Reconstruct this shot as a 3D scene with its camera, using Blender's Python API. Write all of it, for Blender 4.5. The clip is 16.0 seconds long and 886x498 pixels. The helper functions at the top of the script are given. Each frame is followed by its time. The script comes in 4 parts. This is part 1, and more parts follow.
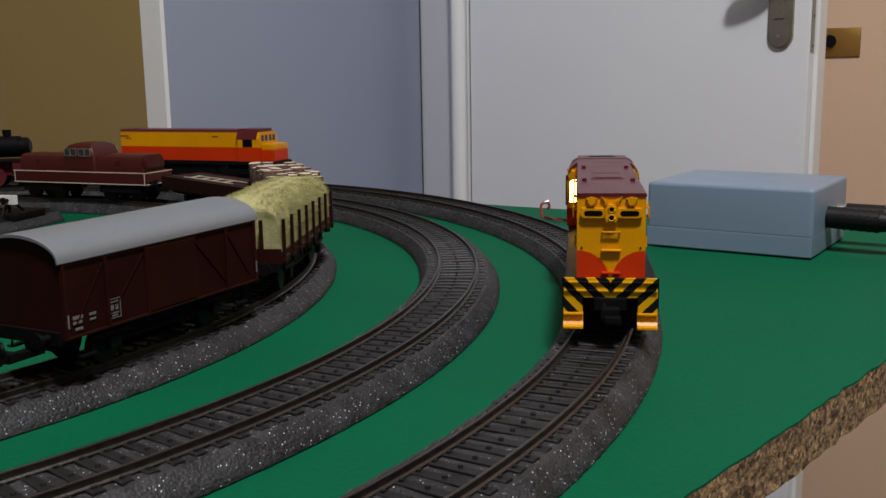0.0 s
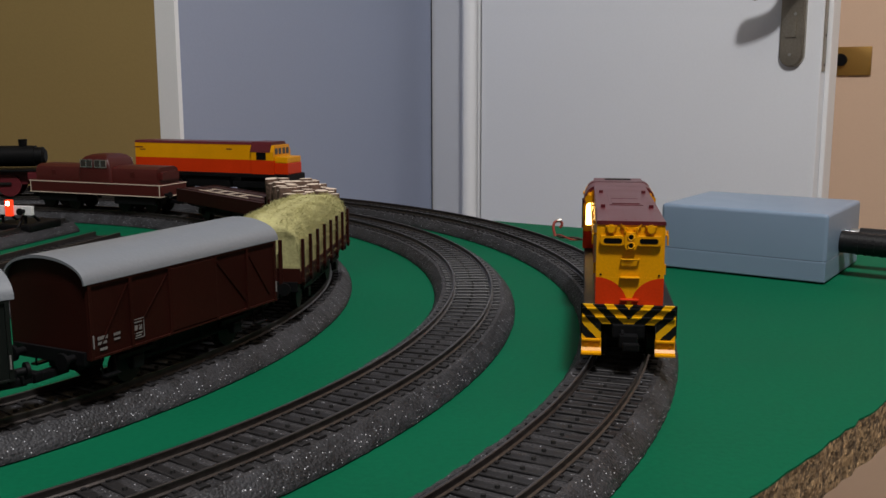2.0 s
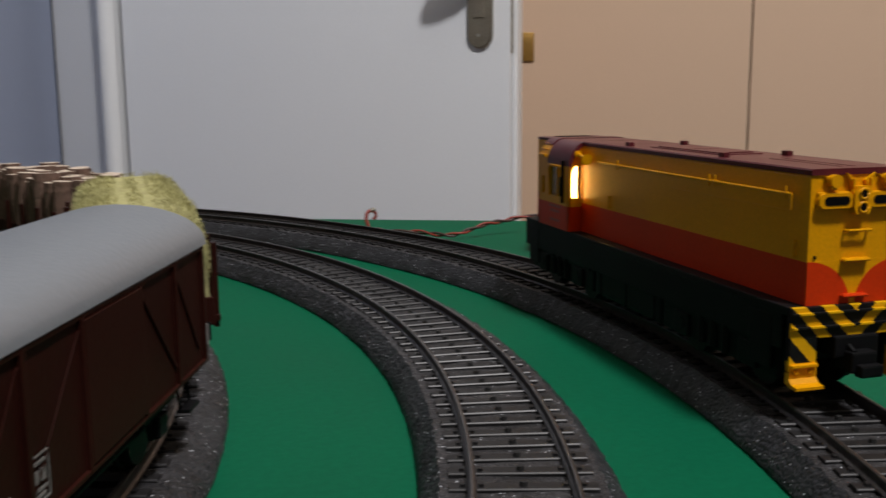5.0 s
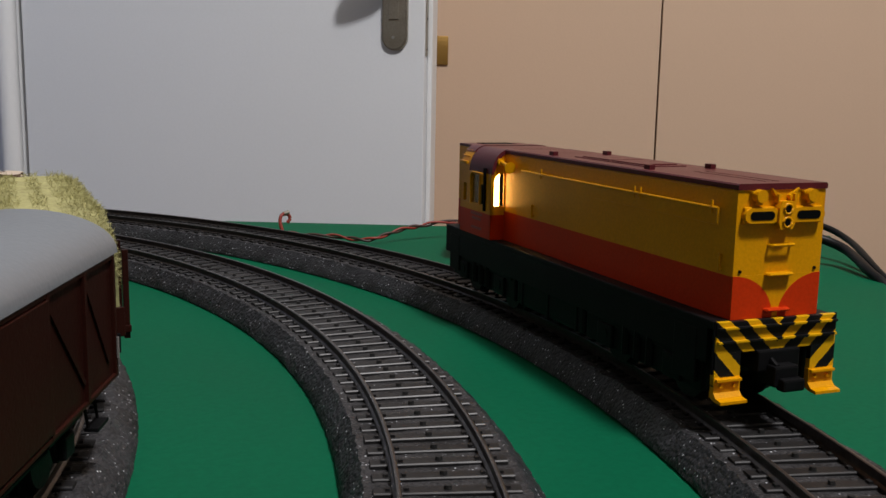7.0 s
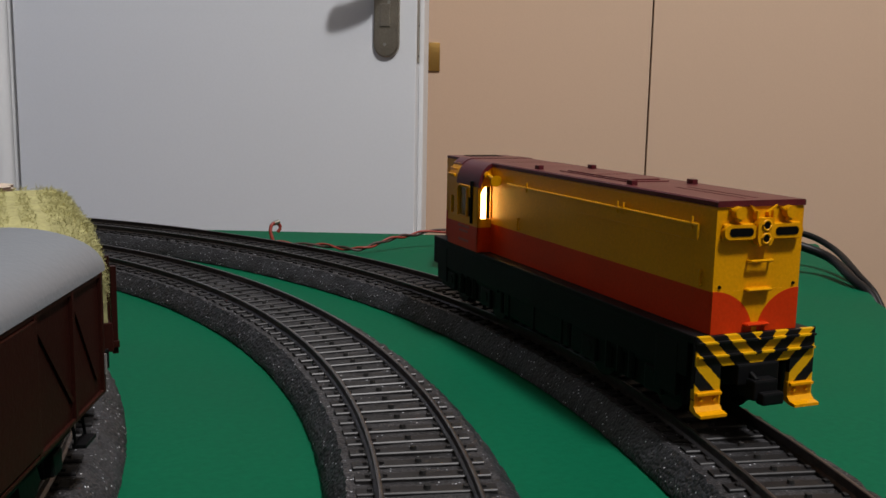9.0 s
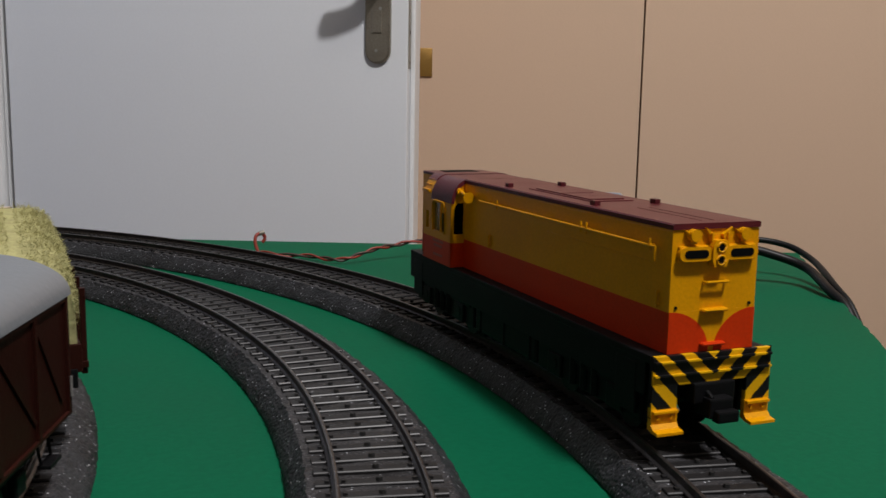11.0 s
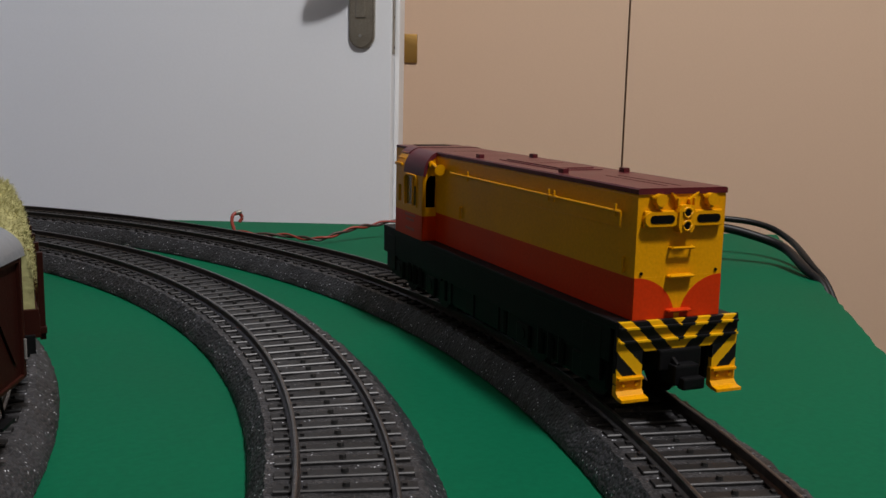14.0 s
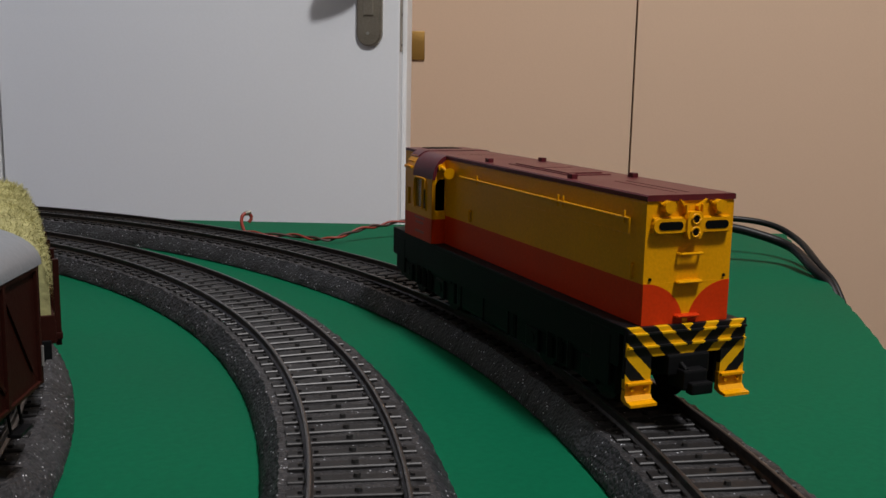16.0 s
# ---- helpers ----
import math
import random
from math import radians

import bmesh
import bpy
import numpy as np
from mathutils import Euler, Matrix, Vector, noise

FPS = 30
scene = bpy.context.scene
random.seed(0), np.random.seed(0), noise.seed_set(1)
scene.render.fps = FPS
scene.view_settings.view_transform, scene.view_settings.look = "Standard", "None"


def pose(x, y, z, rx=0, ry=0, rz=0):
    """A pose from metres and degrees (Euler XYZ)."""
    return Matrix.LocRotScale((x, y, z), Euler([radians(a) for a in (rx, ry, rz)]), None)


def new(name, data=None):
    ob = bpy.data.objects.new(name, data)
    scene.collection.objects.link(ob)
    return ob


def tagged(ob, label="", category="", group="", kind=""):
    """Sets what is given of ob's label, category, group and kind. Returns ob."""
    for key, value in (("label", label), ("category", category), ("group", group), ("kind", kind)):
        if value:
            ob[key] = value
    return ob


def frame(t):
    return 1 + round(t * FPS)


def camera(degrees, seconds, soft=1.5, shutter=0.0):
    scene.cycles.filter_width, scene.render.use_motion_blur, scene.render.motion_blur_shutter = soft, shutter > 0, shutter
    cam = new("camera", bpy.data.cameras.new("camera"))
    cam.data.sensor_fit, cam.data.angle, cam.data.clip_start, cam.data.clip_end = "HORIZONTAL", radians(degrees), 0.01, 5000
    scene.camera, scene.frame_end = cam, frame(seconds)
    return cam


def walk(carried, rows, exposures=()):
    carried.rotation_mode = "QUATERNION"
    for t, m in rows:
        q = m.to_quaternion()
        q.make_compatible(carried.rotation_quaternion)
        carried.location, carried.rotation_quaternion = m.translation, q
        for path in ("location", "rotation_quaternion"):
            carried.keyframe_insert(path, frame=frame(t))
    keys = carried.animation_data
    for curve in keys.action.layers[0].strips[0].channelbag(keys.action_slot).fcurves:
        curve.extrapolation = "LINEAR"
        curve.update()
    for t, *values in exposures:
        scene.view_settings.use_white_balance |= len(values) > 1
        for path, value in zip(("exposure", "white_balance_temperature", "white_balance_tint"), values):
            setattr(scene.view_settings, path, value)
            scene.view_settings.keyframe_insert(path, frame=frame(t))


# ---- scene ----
cam = camera(49.2, 16.0, shutter=1.0)
METRES, EYE, TILT, LEAN, TURN = 0.2692, 0.0952, 0.0, 0.0, 0.0
ROWS = [
    (0.0, 0.0, 0.0, 0.0, -0.16, -10.18, 0.9),
    (0.5, -0.0048, -0.0042, -0.0051, -0.08, -10.26, 0.86),
    (1.0, -0.0212, -0.0104, -0.0029, 0.37, -10.33, 0.56),
    (1.5, -0.0216, -0.0086, 0.006, 0.44, -10.13, 0.29),
    (2.0, -0.0178, -0.007, 0.0204, 0.3, -9.64, 0.1),
    (2.5, -0.0229, -0.0107, 0.0087, 0.13, -9.79, 0.04),
    (3.0, -0.0386, -0.0003, 0.0059, -0.02, -10.13, -0.12),
    (3.5, -0.1008, 0.0573, 0.0165, -1.33, -10.51, -0.33),
    (4.0, -0.2081, 0.212, 0.053, -8.11, -9.47, 1.06),
    (4.5, -0.3186, 0.453, -0.014, -18.36, -8.65, 1.58),
    (5.0, -0.3679, 0.6069, -0.0807, -23.84, -9.39, 0.44),
    (7.5, -0.3707, 0.6318, -0.0745, -29.07, -9.22, -1.07),
    (8.0, -0.3745, 0.6272, -0.0711, -28.81, -9.16, -1.08),
    (8.5, -0.3711, 0.6248, -0.0701, -29.31, -9.06, -1.1),
    (11.0, -0.3512, 0.5962, -0.0489, -29.58, -8.88, -1.0),
    (11.5, -0.3374, 0.5944, -0.0546, -30.06, -9.04, -0.97),
    (12.0, -0.3302, 0.5937, -0.0671, -30.29, -9.43, -1.09),
    (12.5, -0.3352, 0.5948, -0.0618, -30.3, -9.57, -1.19),
    (13.0, -0.3354, 0.5958, -0.0599, -30.17, -9.41, -1.21),
    (13.5, -0.331, 0.594, -0.0677, -30.25, -9.26, -1.21),
    (14.0, -0.3321, 0.5914, -0.0693, -30.26, -9.43, -1.25),
    (14.5, -0.3321, 0.5892, -0.0719, -30.21, -9.41, -1.21),
    (15.0, -0.3343, 0.5895, -0.0712, -30.26, -9.54, -1.31),
    (15.5, -0.3388, 0.588, -0.0638, -29.97, -9.77, -1.37),
    (16.0, -0.3375, 0.5874, -0.0597, -29.85, -9.71, -1.11),
]
walk(cam, [(t, pose(0, 0, EYE, TILT, LEAN, TURN) @ pose(METRES * x, METRES * y, METRES * z, 90 + pitch, roll, yaw)) for t, x, y, z, yaw, pitch, roll in ROWS])

# ---- light: one ceiling lamp in a closed room ----
world = bpy.data.worlds.new("world")
scene.world = world
world.use_nodes = True
world.node_tree.nodes["Background"].inputs[0].default_value = (0.6, 0.7, 1.0, 1)
world.node_tree.nodes["Background"].inputs[1].default_value = 0.0
scene.view_settings.exposure = 0.0
FLOOR, CEILING = -0.76, 1.72
lamp_data = bpy.data.lights.new("ceiling_lamp_light", "POINT")
lamp_data.shadow_soft_size, lamp_data.energy, lamp_data.color = 0.085, 86.0, (1.0, 0.98, 0.99)
lamp = new("ceiling_lamp_light", lamp_data)
lamp.location = (0.20, -0.27, 1.41)


# ---- materials ----
def mat(name, colour, rough=0.5, metal=0.0, vary=0.12, grain=900.0, stain=40.0, bump=0.15, coat=0.0, random_island=0.0, spec=0.5):
    m = bpy.data.materials.new(name)
    m.use_nodes = True
    n, l = m.node_tree.nodes, m.node_tree.links
    b = n["Principled BSDF"]
    b.inputs["Roughness"].default_value, b.inputs["Metallic"].default_value = rough, metal
    b.inputs["Coat Weight"].default_value = coat
    b.inputs["Specular IOR Level"].default_value = spec
    tc = n.new("ShaderNodeTexCoord")
    fine, big = n.new("ShaderNodeTexNoise"), n.new("ShaderNodeTexNoise")
    for node, sc in ((fine, grain), (big, stain)):
        node.inputs["Scale"].default_value, node.inputs["Detail"].default_value = sc, 4.0
        l.new(tc.outputs["Object"], node.inputs["Vector"])
    add = n.new("ShaderNodeMath")
    add.operation = "ADD"
    l.new(fine.outputs["Fac"], add.inputs[0])
    l.new(big.outputs["Fac"], add.inputs[1])
    last = add.outputs[0]
    if random_island:
        info = n.new("ShaderNodeObjectInfo")
        mul = n.new("ShaderNodeMath")
        mul.operation = "MULTIPLY_ADD"
        mul.inputs[1].default_value = random_island
        l.new(info.outputs["Random"], mul.inputs[0])
        l.new(last, mul.inputs[2])
        last = mul.outputs[0]
    ramp = n.new("ShaderNodeMapRange")
    ramp.inputs["From Min"].default_value, ramp.inputs["From Max"].default_value = 0.6, 1.4
    ramp.inputs["To Min"].default_value, ramp.inputs["To Max"].default_value = 1 - vary, 1 + vary
    l.new(last, ramp.inputs["Value"])
    mix = n.new("ShaderNodeVectorMath")
    mix.operation = "SCALE"
    mix.inputs[0].default_value = colour
    l.new(ramp.outputs[0], mix.inputs["Scale"])
    l.new(mix.outputs[0], b.inputs["Base Color"])
    rr = n.new("ShaderNodeMapRange")
    rr.inputs["To Min"].default_value, rr.inputs["To Max"].default_value = max(rough - 0.1, 0.03), min(rough + 0.1, 1)
    l.new(big.outputs["Fac"], rr.inputs["Value"])
    l.new(rr.outputs[0], b.inputs["Roughness"])
    if bump:
        bp = n.new("ShaderNodeBump")
        bp.inputs["Strength"].default_value, bp.inputs["Distance"].default_value = bump, 0.5 / grain
        l.new(fine.outputs["Fac"], bp.inputs["Height"])
        l.new(bp.outputs[0], b.inputs["Normal"])
    return m


def glowing(name, colour, strength):
    m = bpy.data.materials.new(name)
    m.use_nodes = True
    b = m.node_tree.nodes["Principled BSDF"]
    b.inputs["Base Color"].default_value = (*colour, 1)
    b.inputs["Emission Color"].default_value = (*colour, 1)
    b.inputs["Emission Strength"].default_value = strength
    return m


def foam_ballast(name, colour, flecks):
    """Pebbly crumbled foam; the glints of its mica flecks are painted as pale dots."""
    m = mat(name, colour, 0.55, vary=0.85, grain=1300, stain=110, bump=0.0, spec=0.3)
    n, l = m.node_tree.nodes, m.node_tree.links
    b = n["Principled BSDF"]
    scale_node = [x for x in n if x.bl_idname == "ShaderNodeVectorMath"][0]
    tc = [x for x in n if x.bl_idname == "ShaderNodeTexCoord"][0]
    fine = [x for x in n if x.bl_idname == "ShaderNodeTexNoise"][0]
    pebble = n.new("ShaderNodeTexVoronoi")
    pebble.inputs["Scale"].default_value = 1000
    l.new(tc.outputs["Object"], pebble.inputs["Vector"])
    height = n.new("ShaderNodeMath")
    height.operation, height.inputs[1].default_value = "MULTIPLY_ADD", -1.0
    l.new(pebble.outputs["Distance"], height.inputs[0])
    l.new(fine.outputs["Fac"], height.inputs[2])
    bp = n.new("ShaderNodeBump")
    bp.inputs["Strength"].default_value, bp.inputs["Distance"].default_value = 0.9, 0.0003
    l.new(height.outputs[0], bp.inputs["Height"])
    l.new(bp.outputs[0], b.inputs["Normal"])
    v = n.new("ShaderNodeTexVoronoi")
    v.inputs["Scale"].default_value = 1900
    v.inputs["Randomness"].default_value = 1.0
    l.new(tc.outputs["Object"], v.inputs["Vector"])
    sep = n.new("ShaderNodeSeparateColor")
    l.new(v.outputs["Color"], sep.inputs[0])
    rare = n.new("ShaderNodeMath")
    rare.operation, rare.inputs[1].default_value = "GREATER_THAN", 1 - flecks
    l.new(sep.outputs[0], rare.inputs[0])
    near = n.new("ShaderNodeMapRange")
    near.inputs["From Min"].default_value, near.inputs["From Max"].default_value = 0.45, 0.25
    l.new(v.outputs["Distance"], near.inputs["Value"])
    both = n.new("ShaderNodeMath")
    both.operation = "MULTIPLY"
    l.new(rare.outputs[0], both.inputs[0])
    l.new(near.outputs[0], both.inputs[1])
    dim = n.new("ShaderNodeMath")
    dim.operation = "MULTIPLY"
    l.new(both.outputs[0], dim.inputs[0])
    l.new(sep.outputs[1], dim.inputs[1])
    mx = n.new("ShaderNodeMix")
    mx.data_type = "RGBA"
    l.new(dim.outputs[0], mx.inputs["Factor"])
    l.new(scale_node.outputs[0], mx.inputs["A"])
    mx.inputs["B"].default_value = (0.8, 0.82, 0.88, 1)
    l.new(mx.outputs["Result"], b.inputs["Base Color"])
    return m


def chevrons():
    """Yellow paint with black slanting stripes that meet in the middle."""
    m = mat("pilot_stripes", (0.64, 0.34, 0.003), 0.4, vary=0.1, grain=1500)
    n, l = m.node_tree.nodes, m.node_tree.links
    b = n["Principled BSDF"]
    b.inputs["Specular IOR Level"].default_value = 0.2
    scale_node = [x for x in n if x.bl_idname == "ShaderNodeVectorMath"][0]
    tc = [x for x in n if x.bl_idname == "ShaderNodeTexCoord"][0]
    sep = n.new("ShaderNodeSeparateXYZ")
    l.new(tc.outputs["Object"], sep.inputs[0])
    ab, sub, mod, cut = (n.new("ShaderNodeMath") for _ in range(4))
    ab.operation, sub.operation, mod.operation, cut.operation = "ABSOLUTE", "SUBTRACT", "FLOORED_MODULO", "GREATER_THAN"
    l.new(sep.outputs["Y"], ab.inputs[0])
    l.new(ab.outputs[0], sub.inputs[0])
    l.new(sep.outputs["Z"], sub.inputs[1])
    wave = n.new("ShaderNodeTexNoise")
    wave.inputs["Scale"].default_value = 300
    l.new(tc.outputs["Object"], wave.inputs["Vector"])
    wob = n.new("ShaderNodeMath")
    wob.operation, wob.inputs[1].default_value = "MULTIPLY_ADD", 0.0012
    l.new(wave.outputs["Fac"], wob.inputs[0])
    l.new(sub.outputs[0], wob.inputs[2])
    l.new(wob.outputs[0], mod.inputs[0])
    mod.inputs[1].default_value = 0.0066
    l.new(mod.outputs[0], cut.inputs[0])
    cut.inputs[1].default_value = 0.0031
    mx = n.new("ShaderNodeMix")
    mx.data_type = "RGBA"
    l.new(cut.outputs[0], mx.inputs["Factor"])
    l.new(scale_node.outputs[0], mx.inputs["A"])
    mx.inputs["B"].default_value = (0.006, 0.006, 0.0065, 1)
    l.new(mx.outputs["Result"], b.inputs["Base Color"])
    return m


def chipboard():
    m = mat("raw_chipboard", (0.26, 0.17, 0.085), 0.9, vary=0.5, grain=350, stain=120, bump=1.0)
    n, l = m.node_tree.nodes, m.node_tree.links
    b = n["Principled BSDF"]
    scale_node = [x for x in n if x.bl_idname == "ShaderNodeVectorMath"][0]
    tc = [x for x in n if x.bl_idname == "ShaderNodeTexCoord"][0]
    v = n.new("ShaderNodeTexVoronoi")
    v.inputs["Scale"].default_value = 650
    l.new(tc.outputs["Object"], v.inputs["Vector"])
    sep = n.new("ShaderNodeSeparateColor")
    l.new(v.outputs["Color"], sep.inputs[0])
    rng = n.new("ShaderNodeMapRange")
    rng.inputs["To Min"].default_value, rng.inputs["To Max"].default_value = 0.25, 1.5
    l.new(sep.outputs[0], rng.inputs["Value"])
    sc = n.new("ShaderNodeVectorMath")
    sc.operation = "SCALE"
    l.new(scale_node.outputs[0], sc.inputs[0])
    l.new(rng.outputs[0], sc.inputs["Scale"])
    l.new(sc.outputs[0], b.inputs["Base Color"])
    return m


YELLOW = mat("yellow_paint", (0.66, 0.285, 0.0), 0.35, vary=0.14, grain=1500, bump=0.12, spec=0.25)
RED = mat("orange_red_paint", (0.52, 0.032, 0.003), 0.35, vary=0.14, grain=1500, bump=0.12, spec=0.2)
MAROON_DARK = mat("dark_maroon_paint", (0.052, 0.0065, 0.0052), 0.45, vary=0.15, grain=1800, bump=0.08, spec=0.3)
MAROON = mat("maroon_paint", (0.085, 0.012, 0.016), 0.36, vary=0.12, grain=1800, bump=0.1, spec=0.25)
BLACK = mat("black_plastic", (0.004, 0.004, 0.0046), 0.5, vary=0.3, grain=1200, bump=0.1, spec=0.12)
HOLE = mat("dark_opening", (0.004, 0.004, 0.004), 0.7, bump=0, spec=0.04)
STRIPES = chevrons()
BALLAST = foam_ballast("ballast_foam", (0.0245, 0.025, 0.0285), 0.075)
BALLAST_TOP = foam_ballast("ballast_between_sleepers", (0.030, 0.029, 0.031), 0.05)
RAIL = mat("weathered_rail", (0.075, 0.066, 0.062), 0.36, 0.75, vary=0.25, grain=700)
SLEEPER = mat("sleeper_plastic", (0.0135, 0.0128, 0.0132), 0.5, vary=0.35, grain=900, random_island=0.2, spec=0.2)
# paler copy of the sleeper colour, a painted glint for one edge
SLEEPER_GLINT = mat("sleeper_edge_glint", (0.024, 0.023, 0.024), 0.4, vary=0.6, grain=500, bump=0, spec=0.35)
STUD = mat("contact_stud", (0.006, 0.006, 0.006), 0.7, bump=0)
GREEN = mat("green_baize_paint", (0.003, 0.094, 0.044), 0.6, vary=0.14, grain=500, stain=14, bump=0.06, spec=0.035)
CHIP = chipboard()
BROWN = mat("wagon_brown", (0.021, 0.0042, 0.0026), 0.5, vary=0.25, grain=1500, spec=0.13)
BROWN_EDGE = mat("wagon_brown_trim", (0.023, 0.0048, 0.003), 0.5, vary=0.25, grain=1500, spec=0.13)
ROOF = mat("wagon_roof_grey", (0.165, 0.18, 0.20), 0.45, vary=0.05, grain=900)
CREAM = mat("cream_line", (0.6, 0.5, 0.4), 0.5, vary=0.1)
PRINT = mat("grey_white_print", (0.17, 0.16, 0.155), 0.6, vary=0.5, grain=2500)
WHITE = mat("white_print", (0.7, 0.7, 0.7), 0.5, vary=0.1)
HAY = mat("hay", (0.38, 0.36, 0.17), 0.95, vary=0.28, grain=900, stain=160, bump=0.3, spec=0.1)
BARK = mat("log_bark", (0.12, 0.07, 0.05), 0.9, vary=0.4, grain=600, bump=0.6)
LOG_END = mat("log_end", (0.60, 0.50, 0.40), 0.8, vary=0.25, grain=500)
BLUE_BOX = mat("grey_blue_plastic", (0.175, 0.24, 0.33), 0.38, vary=0.04, grain=2500, bump=0.12)
RUBBER = mat("black_rubber", (0.006, 0.006, 0.007), 0.45, vary=0.2, grain=800, bump=0.05, spec=0.25)
WIRE_RED = mat("red_wire", (0.26, 0.03, 0.018), 0.45, vary=0.1)
WIRE_DARK = mat("dark_wire", (0.05, 0.02, 0.015), 0.5, vary=0.1)
DOOR_WHITE = mat("white_door_paint", (0.78, 0.80, 0.83), 0.42, vary=0.02, grain=300, stain=3, bump=0.04)
TRIM_WHITE = mat("white_trim_paint", (0.8, 0.81, 0.82), 0.35, vary=0.02, grain=300, stain=3, bump=0.04)
BLUE_WALL = mat("blue_grey_wall", (0.30, 0.34, 0.45), 0.7, vary=0.03, grain=350, stain=2.5, bump=0.1)
OLIVE_WALL = mat("olive_wall", (0.24, 0.165, 0.055), 0.7, vary=0.05, grain=350, stain=3, bump=0.1)
PEACH_WALL = mat("peach_wall", (0.68, 0.485, 0.345), 0.75, vary=0.02, grain=350, stain=2, bump=0.1)
# for the added, unseen walls and ceiling; kept dull to limit bounce light
WALL = mat("plain_wall", (0.26, 0.24, 0.21), 0.8, vary=0.03, grain=350, stain=2)
FLOOR_MAT = mat("floor_tile", (0.13, 0.1, 0.08), 0.5, vary=0.1, grain=60, stain=3)
BRASS = mat("brass_plate", (0.31, 0.175, 0.04), 0.4, 0.6, vary=0.1, grain=500)
NICKEL = mat("worn_nickel", (0.35, 0.32, 0.27), 0.35, 0.85, vary=0.2, grain=400)
LETTER = mat("faded_red_print", (0.30, 0.07, 0.05), 0.5, vary=0.2)
STEEL = mat("bright_steel", (0.55, 0.55, 0.55), 0.3, 0.9, vary=0.1)
WHEEL = mat("wheel_steel", (0.012, 0.011, 0.011), 0.5, 0.2, vary=0.2, spec=0.2)
CAB_LAMP = glowing("cab_lamp_glow", (1.0, 0.62, 0.16), 12.0)
RED_LAMP = glowing("red_lamp_glow", (1.0, 0.05, 0.01), 0.7)
LAMP_CORE = glowing("lamp_core_glow", (1.0, 0.75, 0.45), 14.0)
AMBER_GLASS = mat("amber_glass", (0.42, 0.27, 0.05), 0.2, vary=0.1, bump=0)
AMBER_GLASS.node_tree.nodes["Principled BSDF"].inputs["Transmission Weight"].default_value = 0.55
FROSTED = mat("cab_glass", (0.04, 0.035, 0.03), 0.1, vary=0.05, bump=0)


# ---- mesh helpers, in millimetres ----
def box(bm, x0, x1, y0, y1, z0, z1, bevel=0.0, mi=0):
    made = bmesh.ops.create_cube(bm, size=1)["verts"]
    for v in made:
        v.co = Vector(((x0 + x1) / 2 + v.co.x * (x1 - x0), (y0 + y1) / 2 + v.co.y * (y1 - y0), (z0 + z1) / 2 + v.co.z * (z1 - z0)))
    faces = {f for v in made for f in v.link_faces}
    for f in faces:
        f.material_index = mi
    if bevel:
        edges = list({e for v in made for e in v.link_edges})
        bmesh.ops.bevel(bm, geom=edges, offset=bevel, segments=2, profile=0.6, affect="EDGES")
    return bm


def rod(bm, a, b, r, seg=10, r2=None, mi=0):
    a, b = Vector(a), Vector(b)
    d = b - a
    m = Matrix.Translation((a + b) / 2) @ d.to_track_quat("Z", "Y").to_matrix().to_4x4()
    made = bmesh.ops.create_cone(bm, cap_ends=True, segments=seg, radius1=r, radius2=r if r2 is None else r2, depth=d.length, matrix=m)["verts"]
    for f in {f for v in made for f in v.link_faces}:
        f.material_index = mi
    return bm


def prism(bm, outline, lo, hi, axis="x", mi=0):
    """A closed outline, given in the two other axes, drawn out along one axis."""
    def at(p, d):
        u, v = p
        return {"x": (d, u, v), "y": (u, d, v), "z": (u, v, d)}[axis]
    n = len(outline)
    lower, upper = [bm.verts.new(at(p, lo)) for p in outline], [bm.verts.new(at(p, hi)) for p in outline]
    faces = [bm.faces.new(lower[::-1]), bm.faces.new(upper)]
    for i in range(n):
        faces.append(bm.faces.new((lower[i], lower[(i + 1) % n], upper[(i + 1) % n], upper[i])))
    for f in faces:
        f.material_index = mi
    bmesh.ops.recalc_face_normals(bm, faces=faces)
    return bm


def tube(bm, points, r, seg=8, mi=0):
    """A round wire through the points."""
    pts = [Vector(p) for p in points]
    rings = []
    for i, p in enumerate(pts):
        d = (pts[min(i + 1, len(pts) - 1)] - pts[max(i - 1, 0)]).normalized()
        side = d.cross(Vector((0, 0, 1)))
        side = side.normalized() if side.length > 1e-4 else Vector((1, 0, 0))
        up = side.cross(d)
        rings.append([bm.verts.new(p + side * r * math.cos(2 * math.pi * k / seg) + up * r * math.sin(2 * math.pi * k / seg)) for k in range(seg)])
    for a, b in zip(rings, rings[1:]):
        for k in range(seg):
            f = bm.faces.new((a[k], a[(k + 1) % seg], b[(k + 1) % seg], b[k]))
            f.smooth, f.material_index = True, mi
    for ring in (rings[0], rings[-1]):
        bm.faces.new(ring).material_index = mi
    return bm


def glide(points, steps=12):
    """A smooth row of points through the given ones."""
    p = [Vector(q) for q in points]
    p = [p[0] * 2 - p[1]] + p + [p[-1] * 2 - p[-2]]
    out = []
    for a, b, c, d in zip(p, p[1:], p[2:], p[3:]):
        for k in range(steps):
            t = k / steps
            out.append(0.5 * (2 * b + (c - a) * t + (2 * a - 5 * b + 4 * c - d) * t * t + (3 * b - a - 3 * c + d) * t ** 3))
    return out + [p[-2]]


def mesh_of(name, bm, materials, unit=0.001, smooth=False):
    bmesh.ops.scale(bm, vec=(unit,) * 3, verts=bm.verts)
    me = bpy.data.meshes.new(name)
    if smooth:
        for f in bm.faces:
            f.smooth = True
    bm.to_mesh(me)
    bm.free()
    for m in materials if isinstance(materials, (list, tuple)) else (materials,):
        me.materials.append(m)
    if smooth:
        me.set_sharp_from_angle(angle=radians(38))
    return me


